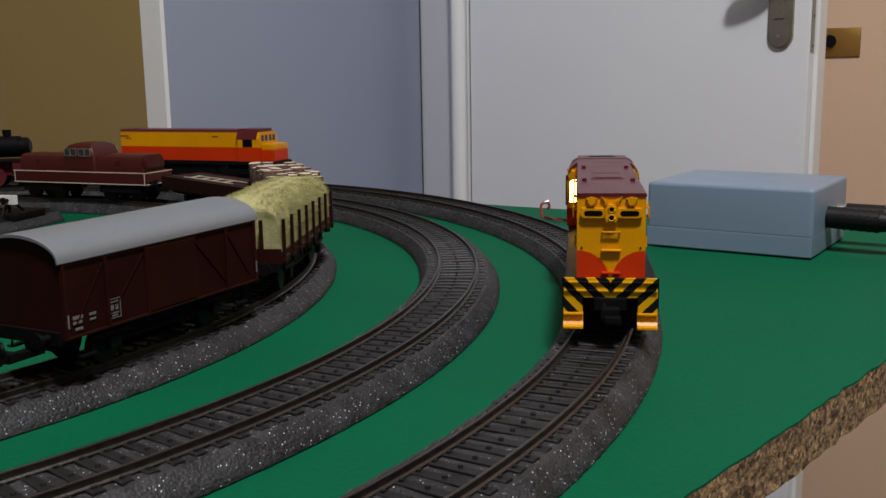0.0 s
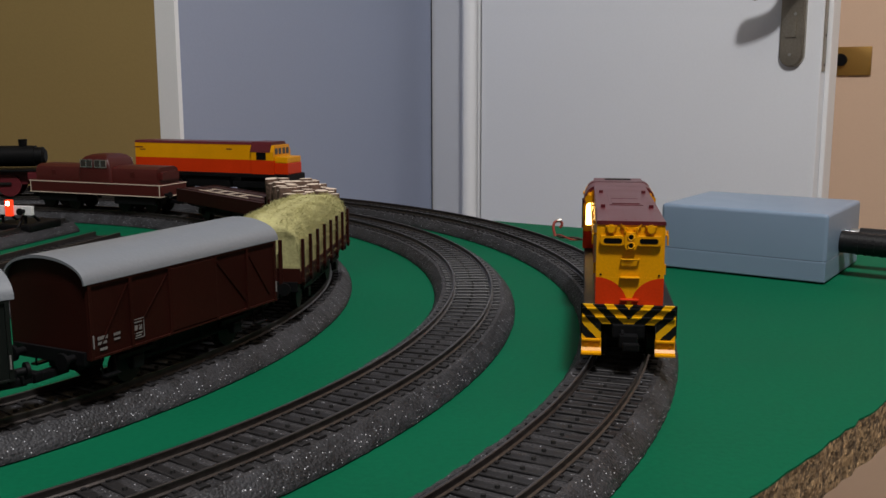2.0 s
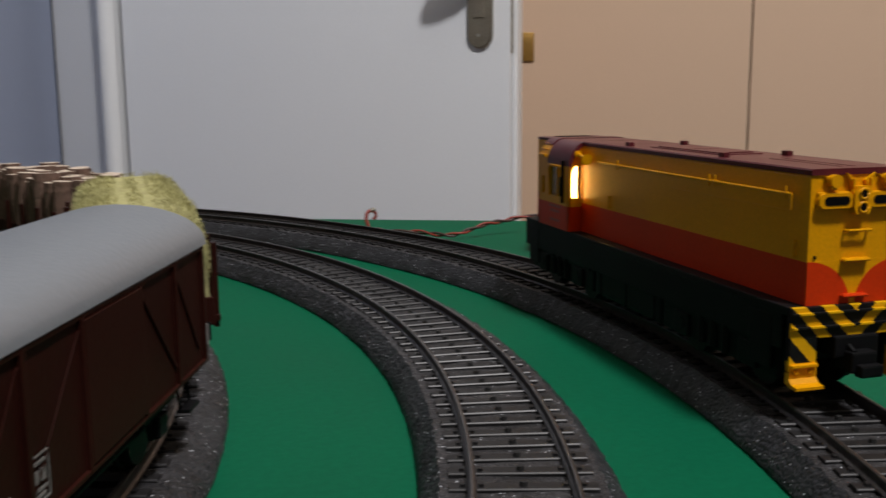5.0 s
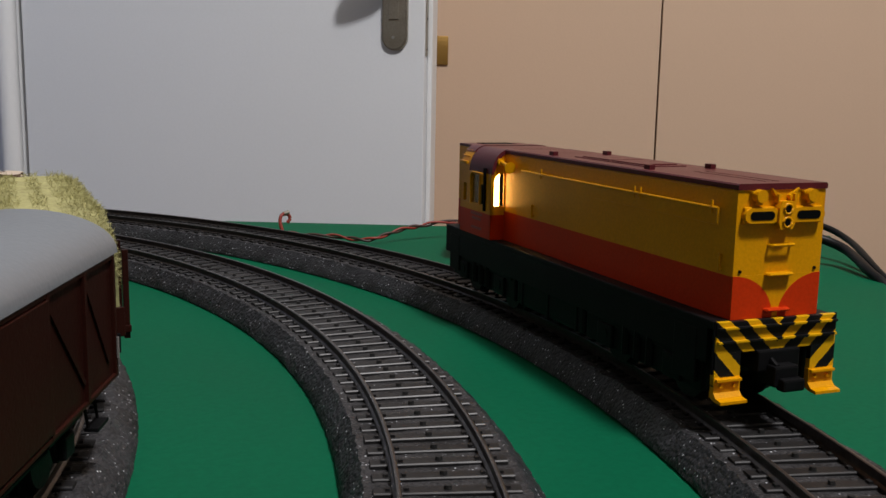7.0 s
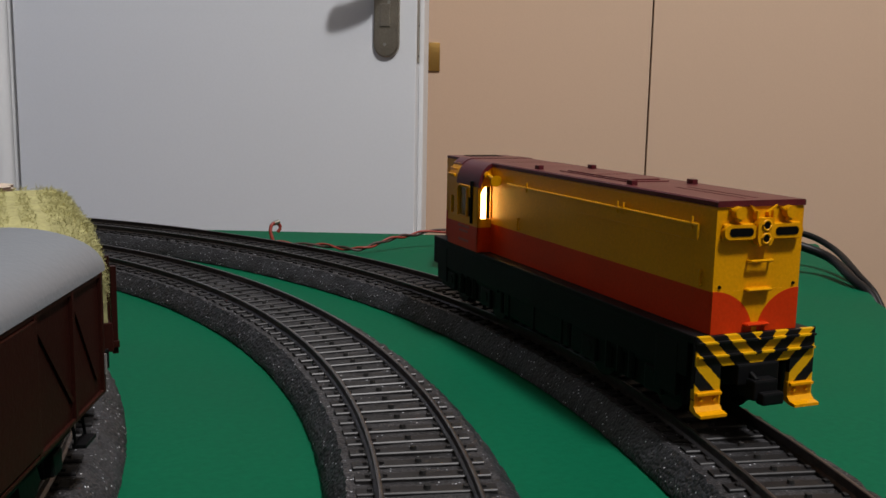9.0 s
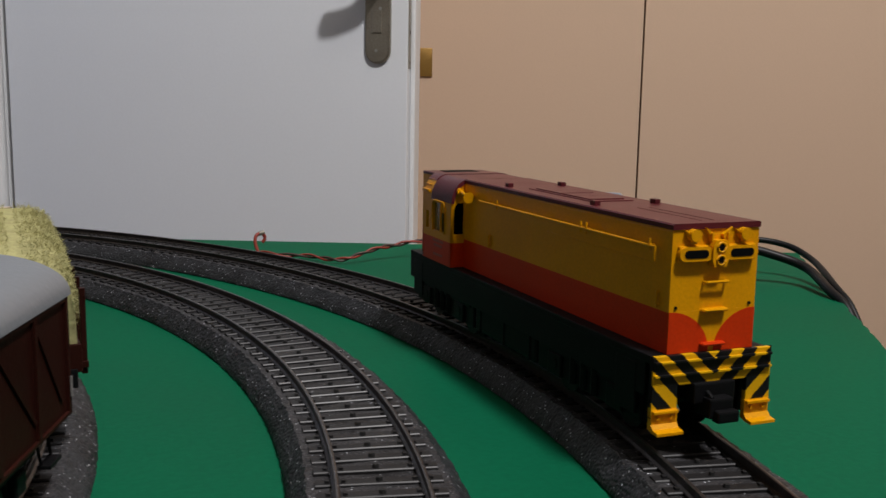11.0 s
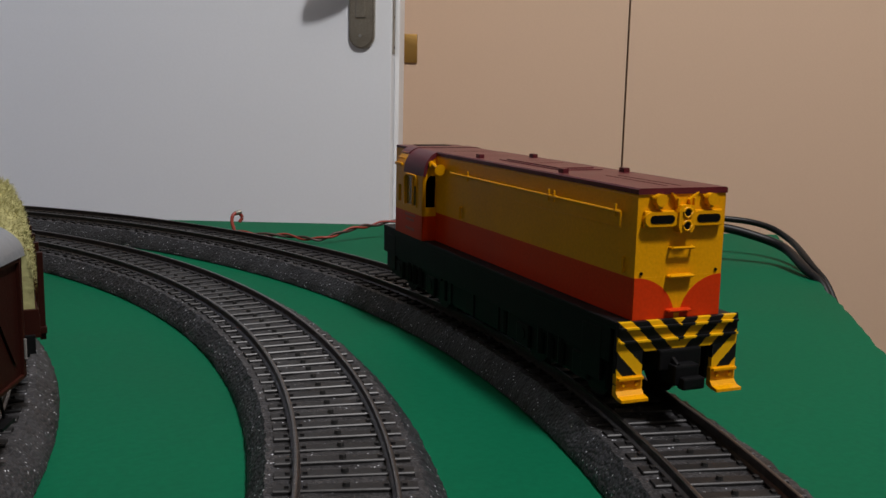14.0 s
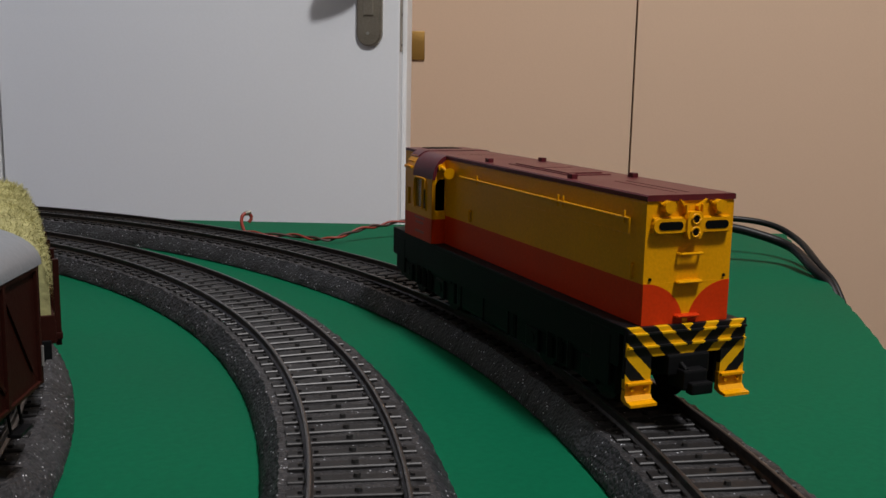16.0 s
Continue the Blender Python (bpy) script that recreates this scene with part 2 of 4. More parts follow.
def part(name, bm, material, parent, label="", unit=0.001, smooth=False):
    ob = new(name, mesh_of(name, bm, material, unit, smooth))
    ob.parent = parent
    if label:
        ob["label"] = label
    return ob


def thing(name, m, label, category, group=""):
    ob = new(name)
    ob.empty_display_size = 0.01
    ob.matrix_basis = m
    return tagged(ob, label, category, group)


def solid(name, bm, material, label, category, kind="", unit=0.001, smooth=False, group=""):
    return tagged(new(name, mesh_of(name, bm, material, unit, smooth)), label, category, group, kind)


def piece(name, me, parent, m):
    ob = new(name, me)
    ob.parent = parent
    ob.matrix_basis = m
    return ob


B = bmesh.new

# ---- plan, in metres ----
CENTRE_A = (-0.354, 0.437)
CENTRE_B = (-0.3534, 0.4460)
CENTRE_C = (-0.365, 0.443)
R_A, R_B, R_C = 0.4246, 0.360, 0.294
BED_TOP, SLEEPER_TOP, RAIL_TOP = 0.0068, 0.0074, 0.0098
# vehicles are built upward from this height; their wheels reach down to the rails
DATUM = 0.0115
DROP = (DATUM - RAIL_TOP) * 1000
CORNER = (0.342, 0.526)


def on_ring(centre, r, angle, half=0.04, clockwise=True, z=DATUM):
    """The pose of a vehicle whose bogies stand on a ring, half of their distance given; its x axis looks ahead."""
    a = radians(angle)
    rr = math.sqrt(r * r - half * half)
    return pose(centre[0] + rr * math.cos(a), centre[1] + rr * math.sin(a), z, 0, 0, angle + (-90 if clockwise else 90))


# ---- room ----
def wall_panel(name, a, b, z0, z1, thick, material, label, category="wall"):
    """An upright panel from a to b on plan; its thickness lies to the left of that way."""
    a, b = Vector(a), Vector(b)
    d = (b - a).normalized()
    n = Vector((-d.y, d.x)) * thick
    bm = B()
    prism(bm, [tuple(a), tuple(b), tuple(b + n), tuple(a + n)], z0, z1, "z")
    return solid(name, bm, material, label, category, "structure", unit=1)


bm = B()
box(bm, -2.6, 2.6, -2.6, 3.2, FLOOR - 0.1, FLOOR)
solid("floor", bm, FLOOR_MAT, "plain brown tiled floor under the layout table", "floor", "structure", unit=1)
bm = B()
box(bm, -2.6, 2.6, -2.6, 3.2, CEILING, CEILING + 0.1)
solid("ceiling", bm, WALL, "unseen dull grey ceiling added to close the room", "ceiling", "structure", unit=1)
U = Vector((0.846, -0.533))
WALL_P = Vector((0.618, 1.45))
SEAM = Vector((0.882, 1.284))
p_left = WALL_P - U * 0.72
wall_panel("wall_north", SEAM - U * 0.0014, p_left, FLOOR, CEILING, -0.08, PEACH_WALL, "plain peach painted wall behind the door")
wall_panel("wall_north_panel", SEAM + U * 1.9, SEAM + U * 0.0014, FLOOR, CEILING, -0.08, PEACH_WALL, "peach panel beyond a dark vertical gap")
wall_panel("wall_gap", SEAM + U * 0.004 + Vector((0.533, 0.846)) * 0.01, SEAM - U * 0.004 + Vector((0.533, 0.846)) * 0.01, FLOOR, CEILING, -0.02, HOLE, "dark gap between two peach panels", "gap")
wall_panel("wall_blue", (-0.034, 1.738), (-0.311, 1.116), FLOOR, CEILING, -0.06, BLUE_WALL, "blue-grey painted wall beside a white door")
wall_panel("wall_olive", (-0.337, 1.1245), (-1.7, 1.40), FLOOR, CEILING, -0.06, OLIVE_WALL, "olive painted wall behind the layout")
wall_panel("trim_post", (-0.311, 1.108), (-0.338, 1.124), FLOOR, CEILING, -0.006, TRIM_WHITE, "white painted corner post between olive and blue walls", "trim")
wall_panel("wall_west", (-1.7, 1.42), (-1.7, -2.2), FLOOR, CEILING, 0.06 * -1, WALL, "unseen dull wall added to close the room")
wall_panel("wall_south", (-1.7, -2.2), (2.45, -2.2), FLOOR, CEILING, -0.06, WALL, "unseen dull wall added to close the room")
wall_panel("wall_east", (2.45, -2.2), (2.45, 0.35), FLOOR, CEILING, -0.06, WALL, "unseen dull wall added to close the room")

wall_panel("wall_blue_gap", (-0.0345, 1.7335), (-0.0332, 1.7335), FLOOR, CEILING, 0.002, HOLE, "dark joint between the blue wall and the white jamb", "gap")

# the open door leaf: hinge, free edge
HINGE, FREE = Vector((0.0466, 1.6018)), Vector((0.4575, 1.2215))
D = (FREE - HINGE).normalized()
N = Vector((D.y, -D.x))
YAW = math.degrees(math.atan2(D.y, D.x))
# frame members beside the hinge
wall_panel("door_frame_jamb", HINGE + Vector((-0.004, 0.012)), (-0.034, 1.738), FLOOR, CEILING, -0.05, TRIM_WHITE, "white painted door jamb", "door frame")
bm = B()
rod(bm, (HINGE.x - 0.0155, HINGE.y + 0.011, FLOOR), (HINGE.x - 0.0155, HINGE.y + 0.011, CEILING), 0.0132, 28)
solid("door_frame_moulding", bm, TRIM_WHITE, "rounded white door frame moulding", "door frame", "structure", unit=1, smooth=True)


def make_door():
    length = (FREE - HINGE).length
    door = thing("door_1", pose(HINGE.x, HINGE.y, 0, 0, 0, YAW), "white painted interior door standing open with a nickel handle", "door")
    door["kind"] = "structure"
    L = length * 1000
    z0, z1 = (FLOOR + 0.008) * 1000, 1300
    part("leaf", box(B(), 4, L, -0.5, 34, z0, z1, 1.6), DOOR_WHITE, door)
    # the rebated lip on the room side's far edge
    part("lip", box(B(), L + 0.2, L + 6.5, 12, 36, z0, z1, 2.0), TRIM_WHITE, door, "rounded white lip along the door's free edge")
    bm = B()
    box(bm, L - 2, L + 1.2, 2.6, 11.2, 116, 330, 0.4)
    lock = part("lock_plate", bm, NICKEL, door, "worn nickel lock face plate")
    bm = B()
    for z in (124, 160, 215):
        rod(bm, (L + 0.9, 7, z), (L + 1.5, 7, z), 1.6)
    part("screw", bm, BLACK, lock)
    x = L - 36.5
    bm = B()
    outline = []
    for k in range(25):
        a = math.pi + math.pi * k / 24
        outline.append((x + 15.8 * math.cos(a), 137.5 + 15.8 * math.sin(a)))
    for k in range(25):
        a = math.pi * k / 24
        outline.append((x + 15.8 * math.cos(a), 322 + 15.8 * math.sin(a)))
    prism(bm, outline, -7.5, -0.5, "y")
    bmesh.ops.bevel(bm, geom=[e for e in bm.edges if all(v.co.y < -7 for v in e.verts)], offset=2.2, segments=3, affect="EDGES")
    plate = part("handle_plate", bm, NICKEL, door, "long rounded nickel handle plate", smooth=True)
    part("rosette", rod(B(), (x, -15, 219), (x, -7, 219), 14, 24), NICKEL, plate, smooth=True)
    bm = B()
    tube(bm, glide([(x, -8, 219), (x, -38, 219), (x - 8, -46, 219), (x - 20, -49, 217), (x - 34, -48, 214)]), 12.0, 16)
    part("lever", bm, NICKEL, door, "curved nickel door lever")
    bm = B()
    box(bm, x - 7, x + 6, -9.6, -7.2, 158, 185, 1.0)
    part("keyhole_cover", bm, NICKEL, plate)
    bm = B()
    for dx, z in ((-5, 183), (-1, 137), (4, 187)):
        rod(bm, (x + dx, -8.8, z), (x + dx, -7.0, z), 2.0, 12, 1.4)
    part("screw", bm, STEEL, plate, "bright screw head")
    return door


make_door()

bm = B()
pw = WALL_P - U * 0.0 - Vector((0.533, 0.846)) * 0.004
switch = thing("light_switch", pose(pw.x, pw.y, 0.134, 0, 0, math.degrees(math.atan2(U.y, U.x))), "brass light switch plate with a dark round knob on the wall", "switch")
part("cover_plate", box(bm, -58, 0, 0, 5, -21, 21, 1.2), BRASS, switch, smooth=True)
part("knob", rod(B(), (-42, -6, 2), (-42, 2, 2), 9, 20), BLACK, switch, "dark round switch knob", smooth=True)

# ---- the layout board ----
def make_board():
    right = Vector((CORNER[0] - 0.062, CORNER[1] - 0.215)).normalized()
    near = Vector(CORNER) - right * 1.25
    pts = [CORNER, (0.156, 0.641), (0.05, 0.704)]
    for a in (43, 52, 60, 68, 76, 84, 90):
        pts.append((CENTRE_A[0] + 0.458 * math.cos(radians(a)), CENTRE_A[1] + 0.458 * math.sin(radians(a))))
    pts += [(-1.25, 0.895), (-1.25, near.y), tuple(near)]
    table = thing("layout_table", pose(0, 0, 0), "green painted chipboard layout board with raw cut edges", "table")
    # the sheet, with a slightly ragged cut edge
    rnd = random.Random(4)
    ragged = []
    for (x0, y0), (x1, y1) in zip(pts, pts[1:] + pts[:1]):
        n = max(int(math.hypot(x1 - x0, y1 - y0) / 0.006), 1) if (x0, y0) == tuple(near) else 1
        for k in range(n):
            t = k / n
            j = 0.0006 if n > 1 and k else 0
            ragged.append((x0 + (x1 - x0) * t + rnd.uniform(-j, j), y0 + (y1 - y0) * t + rnd.uniform(-j, j)))
    bm = B()
    prism(bm, ragged, -0.016, -0.0004, "z")
    part("board", bm, CHIP, table, "raw chipboard edge", unit=1)
    bm = B()
    prism(bm, [(x * 0.9998, y * 0.9998) for x, y in ragged], -0.0006, 0.0, "z")
    part("painted_top", bm, GREEN, table, "smooth green painted top", unit=1)
    for x, y in ((-1.2, 0.84), (-0.05, 0.66), (-1.2, -0.3), (-0.55, -0.28)):
        part("leg", box(B(), x - 0.025, x + 0.025, y - 0.025, y + 0.025, FLOOR, -0.016, 0.003), CHIP, table, unit=1)
    return table


make_board()


# ---- tracks ----
def ring_mesh(name, centre, profile, a0, a1, step, material, wobble=0.0, seed=0):
    """A profile of (radius, height) in metres, swept round the centre."""
    n = max(int((a1 - a0) / step), 2)
    closed = abs(a1 - a0 - 360) < 1e-6
    rnd = random.Random(seed)
    verts, faces = [], []
    m = len(profile)
    for i in range(n if closed else n + 1):
        a = radians(a0 + (a1 - a0) * i / n)
        for k, (r, z) in enumerate(profile):
            w = wobble if 0 < k < m - 1 else wobble * 0.5
            r2 = r + rnd.uniform(-w, w)
            z2 = max(z + (rnd.uniform(-w, w) if 0 < k < m - 1 else 0), 0.0)
            verts.append((centre[0] + r2 * math.cos(a), centre[1] + r2 * math.sin(a), z2))
    rows = n if closed else n + 1
    for i in range(n):
        j = (i + 1) % rows
        for k in range(m - 1):
            faces.append((i * m + k, j * m + k, j * m + k + 1, i * m + k + 1))
    if not closed:
        faces.append(tuple(range(m)))
        faces.append(tuple(n * m + k for k in range(m))[::-1])
    me = bpy.data.meshes.new(name)
    me.from_pydata(verts, [], faces)
    for one in material if isinstance(material, tuple) else (material,):
        me.materials.append(one)
    top = max(z for r, z in profile)
    for poly in me.polygons:
        poly.use_smooth = True
        if isinstance(material, tuple) and len(poly.vertices) == 4 and all(verts[q][2] > top - 2.5 * wobble for q in poly.vertices):
            poly.material_index = 1
    me.set_sharp_from_angle(angle=radians(40))
    return me


def bed_profile(r, rise):
    half_top, half_bottom, half_in = 0.0143, 0.0193, 0.0180
    prof = [(r - half_in, 0.0005), (r - half_in + 0.0003, 0.0018)]
    prof += [(r - half_in + (half_in - half_top) * t, 0.0018 + (rise - 0.0018) * t) for t in (0.35, 0.7)]
    prof += [(r + half_top * t, rise) for t in (-1.0, -0.82, -0.5, 0.0, 0.5, 0.82, 1.0)]
    prof += [(r + half_bottom - (half_bottom - half_top) * t, 0.0018 + (rise - 0.0018) * t) for t in (0.7, 0.35)]
    return prof + [(r + half_bottom - 0.0003, 0.0018), (r + half_bottom, 0.0005)]


def rail_profile(r):
    z0, z1 = SLEEPER_TOP - 0.0002, RAIL_TOP
    half = [(0.0008, z0), (0.0008, z0 + 0.0003), (0.00028, z0 + 0.0007), (0.00028, z1 - 0.0008), (0.00045, z1 - 0.0005), (0.00042, z1 - 0.0001), (0.0003, z1)]
    return [(r - w, z) for w, z in half] + [(r + w, z) for w, z in half[::-1]]


def sleeper_mesh():
    bm = B()
    z0, z1 = (BED_TOP - 0.0012) * 1000, SLEEPER_TOP * 1000
    prism(bm, [(-1.75, z0), (1.75, z0), (1.6, z1 - 0.3), (1.3, z1), (-1.3, z1), (-1.6, z1 - 0.3)], -12.7, 12.7, "y")
    # pale strip on one long edge, painting the light it catches
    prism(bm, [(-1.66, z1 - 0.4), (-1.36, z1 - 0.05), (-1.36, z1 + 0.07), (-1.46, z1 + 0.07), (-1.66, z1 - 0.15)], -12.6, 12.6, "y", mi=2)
    for s in (-1, 1):
        for q in (-1.9, 1.9):
            box(bm, -0.6, 0.6, s * 8.7 + q * 0.85 - 0.4, s * 8.7 + q * 0.85 + 0.4, z1 - 0.1, z1 + 0.5)
    rod(bm, (0, 0, z1 - 0.2), (0, 0, z1 + 0.75), 0.75, 8, 0.6, mi=1)
    return mesh_of("sleeper", bm, (SLEEPER, STUD, SLEEPER_GLINT))


SLEEPER_MESH = sleeper_mesh()
PITCH = 0.00655


def make_ring(centre, r, nearest, label, seed):
    track = thing("curved_track", pose(0, 0, 0), label, "railway track", "model railway tracks")
    ob = new("roadbed", ring_mesh("roadbed", centre, bed_profile(r, BED_TOP), 0, 360, 0.25, (BALLAST, BALLAST_TOP), 0.0003, seed))
    ob.parent = track
    ob["label"] = "dark grey crumbled foam ballast bed with bright flecks"
    for d in (-0.0087, 0.0087):
        ob = new("rail", ring_mesh("rail", centre, rail_profile(r + d), 0, 360, 1.0, RAIL))
        ob.parent = track
        ob["label"] = "dull brown metal rail"
    n = int(2 * math.pi * r / PITCH)
    return track, n


def ring_sleepers(track, centre, r, n, a0, a1, seed):
    rnd = random.Random(seed)
    verts, faces, mats = [], [], []
    src = SLEEPER_MESH
    sv, sf, sm = [v.co.copy() for v in src.vertices], [tuple(p.vertices) for p in src.polygons], [p.material_index for p in src.polygons]
    for i in range(n):
        a = 360 * i / n
        if a > 180:
            a -= 360
        m = pose(centre[0] + r * math.cos(radians(a)), centre[1] + r * math.sin(radians(a)), rnd.uniform(-0.0001, 0.0001), 0, 0, a + 90 + rnd.uniform(-0.8, 0.8))
        if a0 <= a <= a1:
            piece("sleeper", src, track, m)
        else:
            base = len(verts)
            verts += [m @ v for v in sv]
            faces += [tuple(base + k for k in f) for f in sf]
            mats += sm
    me = bpy.data.meshes.new("sleeper_run")
    me.from_pydata([tuple(v) for v in verts], [], faces)
    me.materials.append(SLEEPER)
    me.materials.append(STUD)
    me.materials.append(SLEEPER_GLINT)
    me.polygons.foreach_set("material_index", mats)
    ob = new("sleeper_run", me)
    ob.parent = track
    ob["kind"] = "stuff"


def straight_track(a, yaw, length, label):
    """A stub siding from its end a, along yaw."""
    track = thing("siding_track", pose(a[0], a[1], 0, 0, 0, yaw), label, "railway track", "sidings")
    bm = B()
    prof = [(y * 1000, z * 1000) for y, z in bed_profile(0, BED_TOP)]
    prism(bm, prof[::-1], 0, length * 1000, "x")
    part("roadbed", bm, BALLAST, track)
    for d in (-8.7, 8.7):
        part("rail", box(B(), 1, length * 1000 - 1, d - 0.5, d + 0.5, SLEEPER_TOP * 1000 - 0.2, RAIL_TOP * 1000, 0.15), RAIL, track)
    for k in range(int(length / PITCH)):
        piece("sleeper", SLEEPER_MESH, track, pose((k + 0.5) * PITCH, 0, 0))
    return track


# ---- shared running gear ----
def wheel_mesh(r):
    bm = B()
    rod(bm, (0, -1.3, 0), (0, 1.3, 0), r, 20)
    rod(bm, (0, 0.9, 0), (0, 1.5, 0), r + 0.8, 20)
    return mesh_of("wheel", bm, WHEEL, smooth=True)


WHEEL_SMALL, WHEEL_BIG = wheel_mesh(5.2), wheel_mesh(5.8)


def axle(parent, x, me, r):
    for s in (-1, 1):
        piece("wheel", me, parent, pose(x * 0.001, s * 0.0082, (r - DROP) * 0.001, 0, 0, 0 if s < 0 else 180))


def buffers(parent, x_end, z, spread=10.2):
    for sx in (-1, 1):
        for sy in (-1, 1):
            bm = B()
            rod(bm, (sx * x_end, sy * spread, z), (sx * (x_end + 3.6), sy * spread, z), 1.2, 10)
            rod(bm, (sx * (x_end + 3.6), sy * spread, z), (sx * (x_end + 4.6), sy * spread, z), 2.5, 14)
            part("buffer", bm, BLACK, parent, smooth=True)
        bm = B()
        box(bm, min(sx * (x_end - 6), sx * (x_end + 7)), max(sx * (x_end - 6), sx * (x_end + 7)), -1.6, 1.6, z - 7, z - 4.5, 0.4)
        box(bm, min(sx * (x_end + 5), sx * (x_end + 8)), max(sx * (x_end + 5), sx * (x_end + 8)), -3.5, 3.5, z - 6, z - 3.5, 0.4)
        part("coupler", bm, BLACK, parent)


def wagon_frame(parent, half, z0=10.0):
    bm = B()
    for s in (-1, 1):
        box(bm, -half, half, s * 11.5 - 0.9, s * 11.5 + 0.9, z0, z0 + 3.2, 0.2)
    box(bm, -half, half, -11, 11, z0 + 1.6, z0 + 3.0)
    for s in (-1, 1):
        box(bm, s * half - 1, s * half + 1, -14.5, 14.5, z0 - 0.6, z0 + 3.4, 0.2)
    part("underframe", bm, BLACK, parent)
    # brake rigging between the axles
    bm = B()
    box(bm, -half * 0.42, half * 0.30, -9.5, 9.5, z0 - 6.4, z0 + 1.8, 0.5)
    for s in (-1, 1):
        rod(bm, (-half * 0.5, s * 10.6, z0 - 5.0), (half * 0.5, s * 10.6, z0 - 5.0), 0.5, 6)
        for x in (-0.46, -0.2, 0.2, 0.46):
            rod(bm, (half * x, s * 10.6, z0 - 5.0), (half * (x * 0.8), s * 10.9, z0 + 1.0), 0.45, 6)
    for s in (-1, 1):
        box(bm, s * half * 0.80 - 5, s * half * 0.80 + 5, -6, 6, z0 - 4.5, z0 + 1.8, 0.4)
    part("brake_gear", bm, BLACK, parent)
    buffers(parent, half + 1, z0 + 1.4)


def axle_guards(parent, xs, z0=10.0):
    for x in xs:
        axle(parent, x, WHEEL_SMALL, 5.2)
        for s in (-1, 1):
            bm = B()
            prism(bm, [(x - 5.5, z0 + 0.5), (x - 1.8, 3.0), (x + 1.8, 3.0), (x + 5.5, z0 + 0.5)], s * 12.2 - 0.4, s * 12.2 + 0.4, "y")
            box(bm, x - 2.2, x + 2.2, s * 12.9 - 1.2, s * 12.9 + 1.2, 3.4, 7.2, 0.4)
            box(bm, x - 8, x + 8, s * 12.9 - 0.7, s * 12.9 + 0.7, 7.6, 9.0, 0.2)
            part("axle_guard", bm, BLACK, parent)


# ---- diesel locomotive with a long hood ----
def make_hood_loco():
    loco = thing("hood_diesel_locomotive", on_ring(CENTRE_A, R_A, -8.0, 0.045), "yellow and orange-red model diesel with maroon roof, lit cab", "locomotive", "model locomotives")
    Z0, ZR, ZT, W = 18.6, 27.4, 46.0, 10.85
    FX, CX, RX, RC = 73.4, -35.8, -72.5, -60.0
    # frame and running boards
    bm = B()
    box(bm, RX - 1.5, FX + 0.6, -14.6, 14.6, 16.8, Z0 - 0.05, 0.3)
    for s in (-1, 1):
        box(bm, RX - 1.5, FX - 2, s * 14.0 - 0.5, s * 14.0 + 0.5, 9.5, 17.0, 0.2)
    box(bm, RX, FX - 2, -11, 11, 12, 17)
    part("frame", bm, BLACK, loco, "black running boards and deep side sills")
    # hood: lower and upper colours with a curved shoulder
    bm = B()
    box(bm, CX, FX, -W, W, Z0, ZR)
    part("lower_hood", bm, RED, loco, "orange-red lower hood")
    bm = B()
    prof = [(-W, ZR), (W, ZR), (W, ZT - 1.7), (W - 0.25, ZT - 1.2), (-W + 0.25, ZT - 1.2), (-W, ZT - 1.7)]
    prism(bm, prof, CX, FX)
    hood = part("upper_hood", bm, YELLOW, loco, "yellow upper hood")
    bm = B()
    prism(bm, [(-W - 0.15, ZT - 1.25), (W + 0.15, ZT - 1.25), (W + 0.15, ZT - 0.3), (W - 0.15, ZT), (-W + 0.15, ZT), (-W - 0.15, ZT - 0.3)], CX + 0.1, FX + 0.3)
    roof = part("roof", bm, MAROON, loco, "maroon roof")
    bm = B()
    box(bm, -2, 32, -6.0, 6.0, ZT - 0.1, ZT + 0.22, 0.12)
    for x in (4, 11, 19, 26):
        box(bm, x - 3.5, x + 3.5, -5, 5, ZT + 0.15, ZT + 0.5, 0.15)
    part("roof_panel", bm, MAROON, roof)
    for x, y in ((-9.5, 8.4), (-9.5, -8.4), (38, 8.4), (38, -8.4)):
        part("lifting_lug", box(B(), x - 1.2, x + 1.2, y - 0.8, y + 0.8, ZT - 0.2, ZT + 1.1, 0.2), MAROON, roof)
    for y in (-1.6, 1.6):
        part("roof_rib", box(B(), 46, 70, y - 0.15, y + 0.15, ZT - 0.05, ZT + 0.08), MAROON, roof)
    # front face: two red quarter rounds
    for s in (-1, 1):
        rad = 10.2
        pts = [(s * W, Z0)] + [(s * (W - rad * math.cos(radians(a))), Z0 + 8.9 * math.sin(radians(a))) for a in range(0, 91, 6)]
        part("nose_flash", prism(B(), pts, FX - 0.05, FX + 0.12), RED, loco, "orange-red rounded nose flash")
    bm = B()
    box(bm, FX - 0.2, FX + 0.06, -W, W, Z0, ZR + 0.1)
    part("nose_panel", bm, YELLOW, loco)
    # headlamp cluster
    bm = B()
    for s in (-1, 1):
        pts = [(s * 5.7 + 2.6 * (1 if q else -1) + 1.5 * math.cos(radians(a)), 39.7 + 1.5 * math.sin(radians(a))) for q, rng in ((1, range(-90, 91, 15)), (0, range(90, 271, 15))) for a in rng]
        prism(bm, pts, FX, FX + 1.4)
        box(bm, FX, FX + 0.8, min(s * 1.5, s * 9.6), max(s * 1.5, s * 9.6), 37.9, 41.4, 0.3)
    prism(bm, [(-1.5, 36.9), (1.5, 36.9), (2.0, 38.2), (2.0, 41.2), (1.4, 42.5), (-1.4, 42.5), (-2.0, 41.2), (-2.0, 38.2)], FX, FX + 1.9)
    cluster = part("headlamp_housing", bm, YELLOW, loco, "yellow twin headlamp housing")
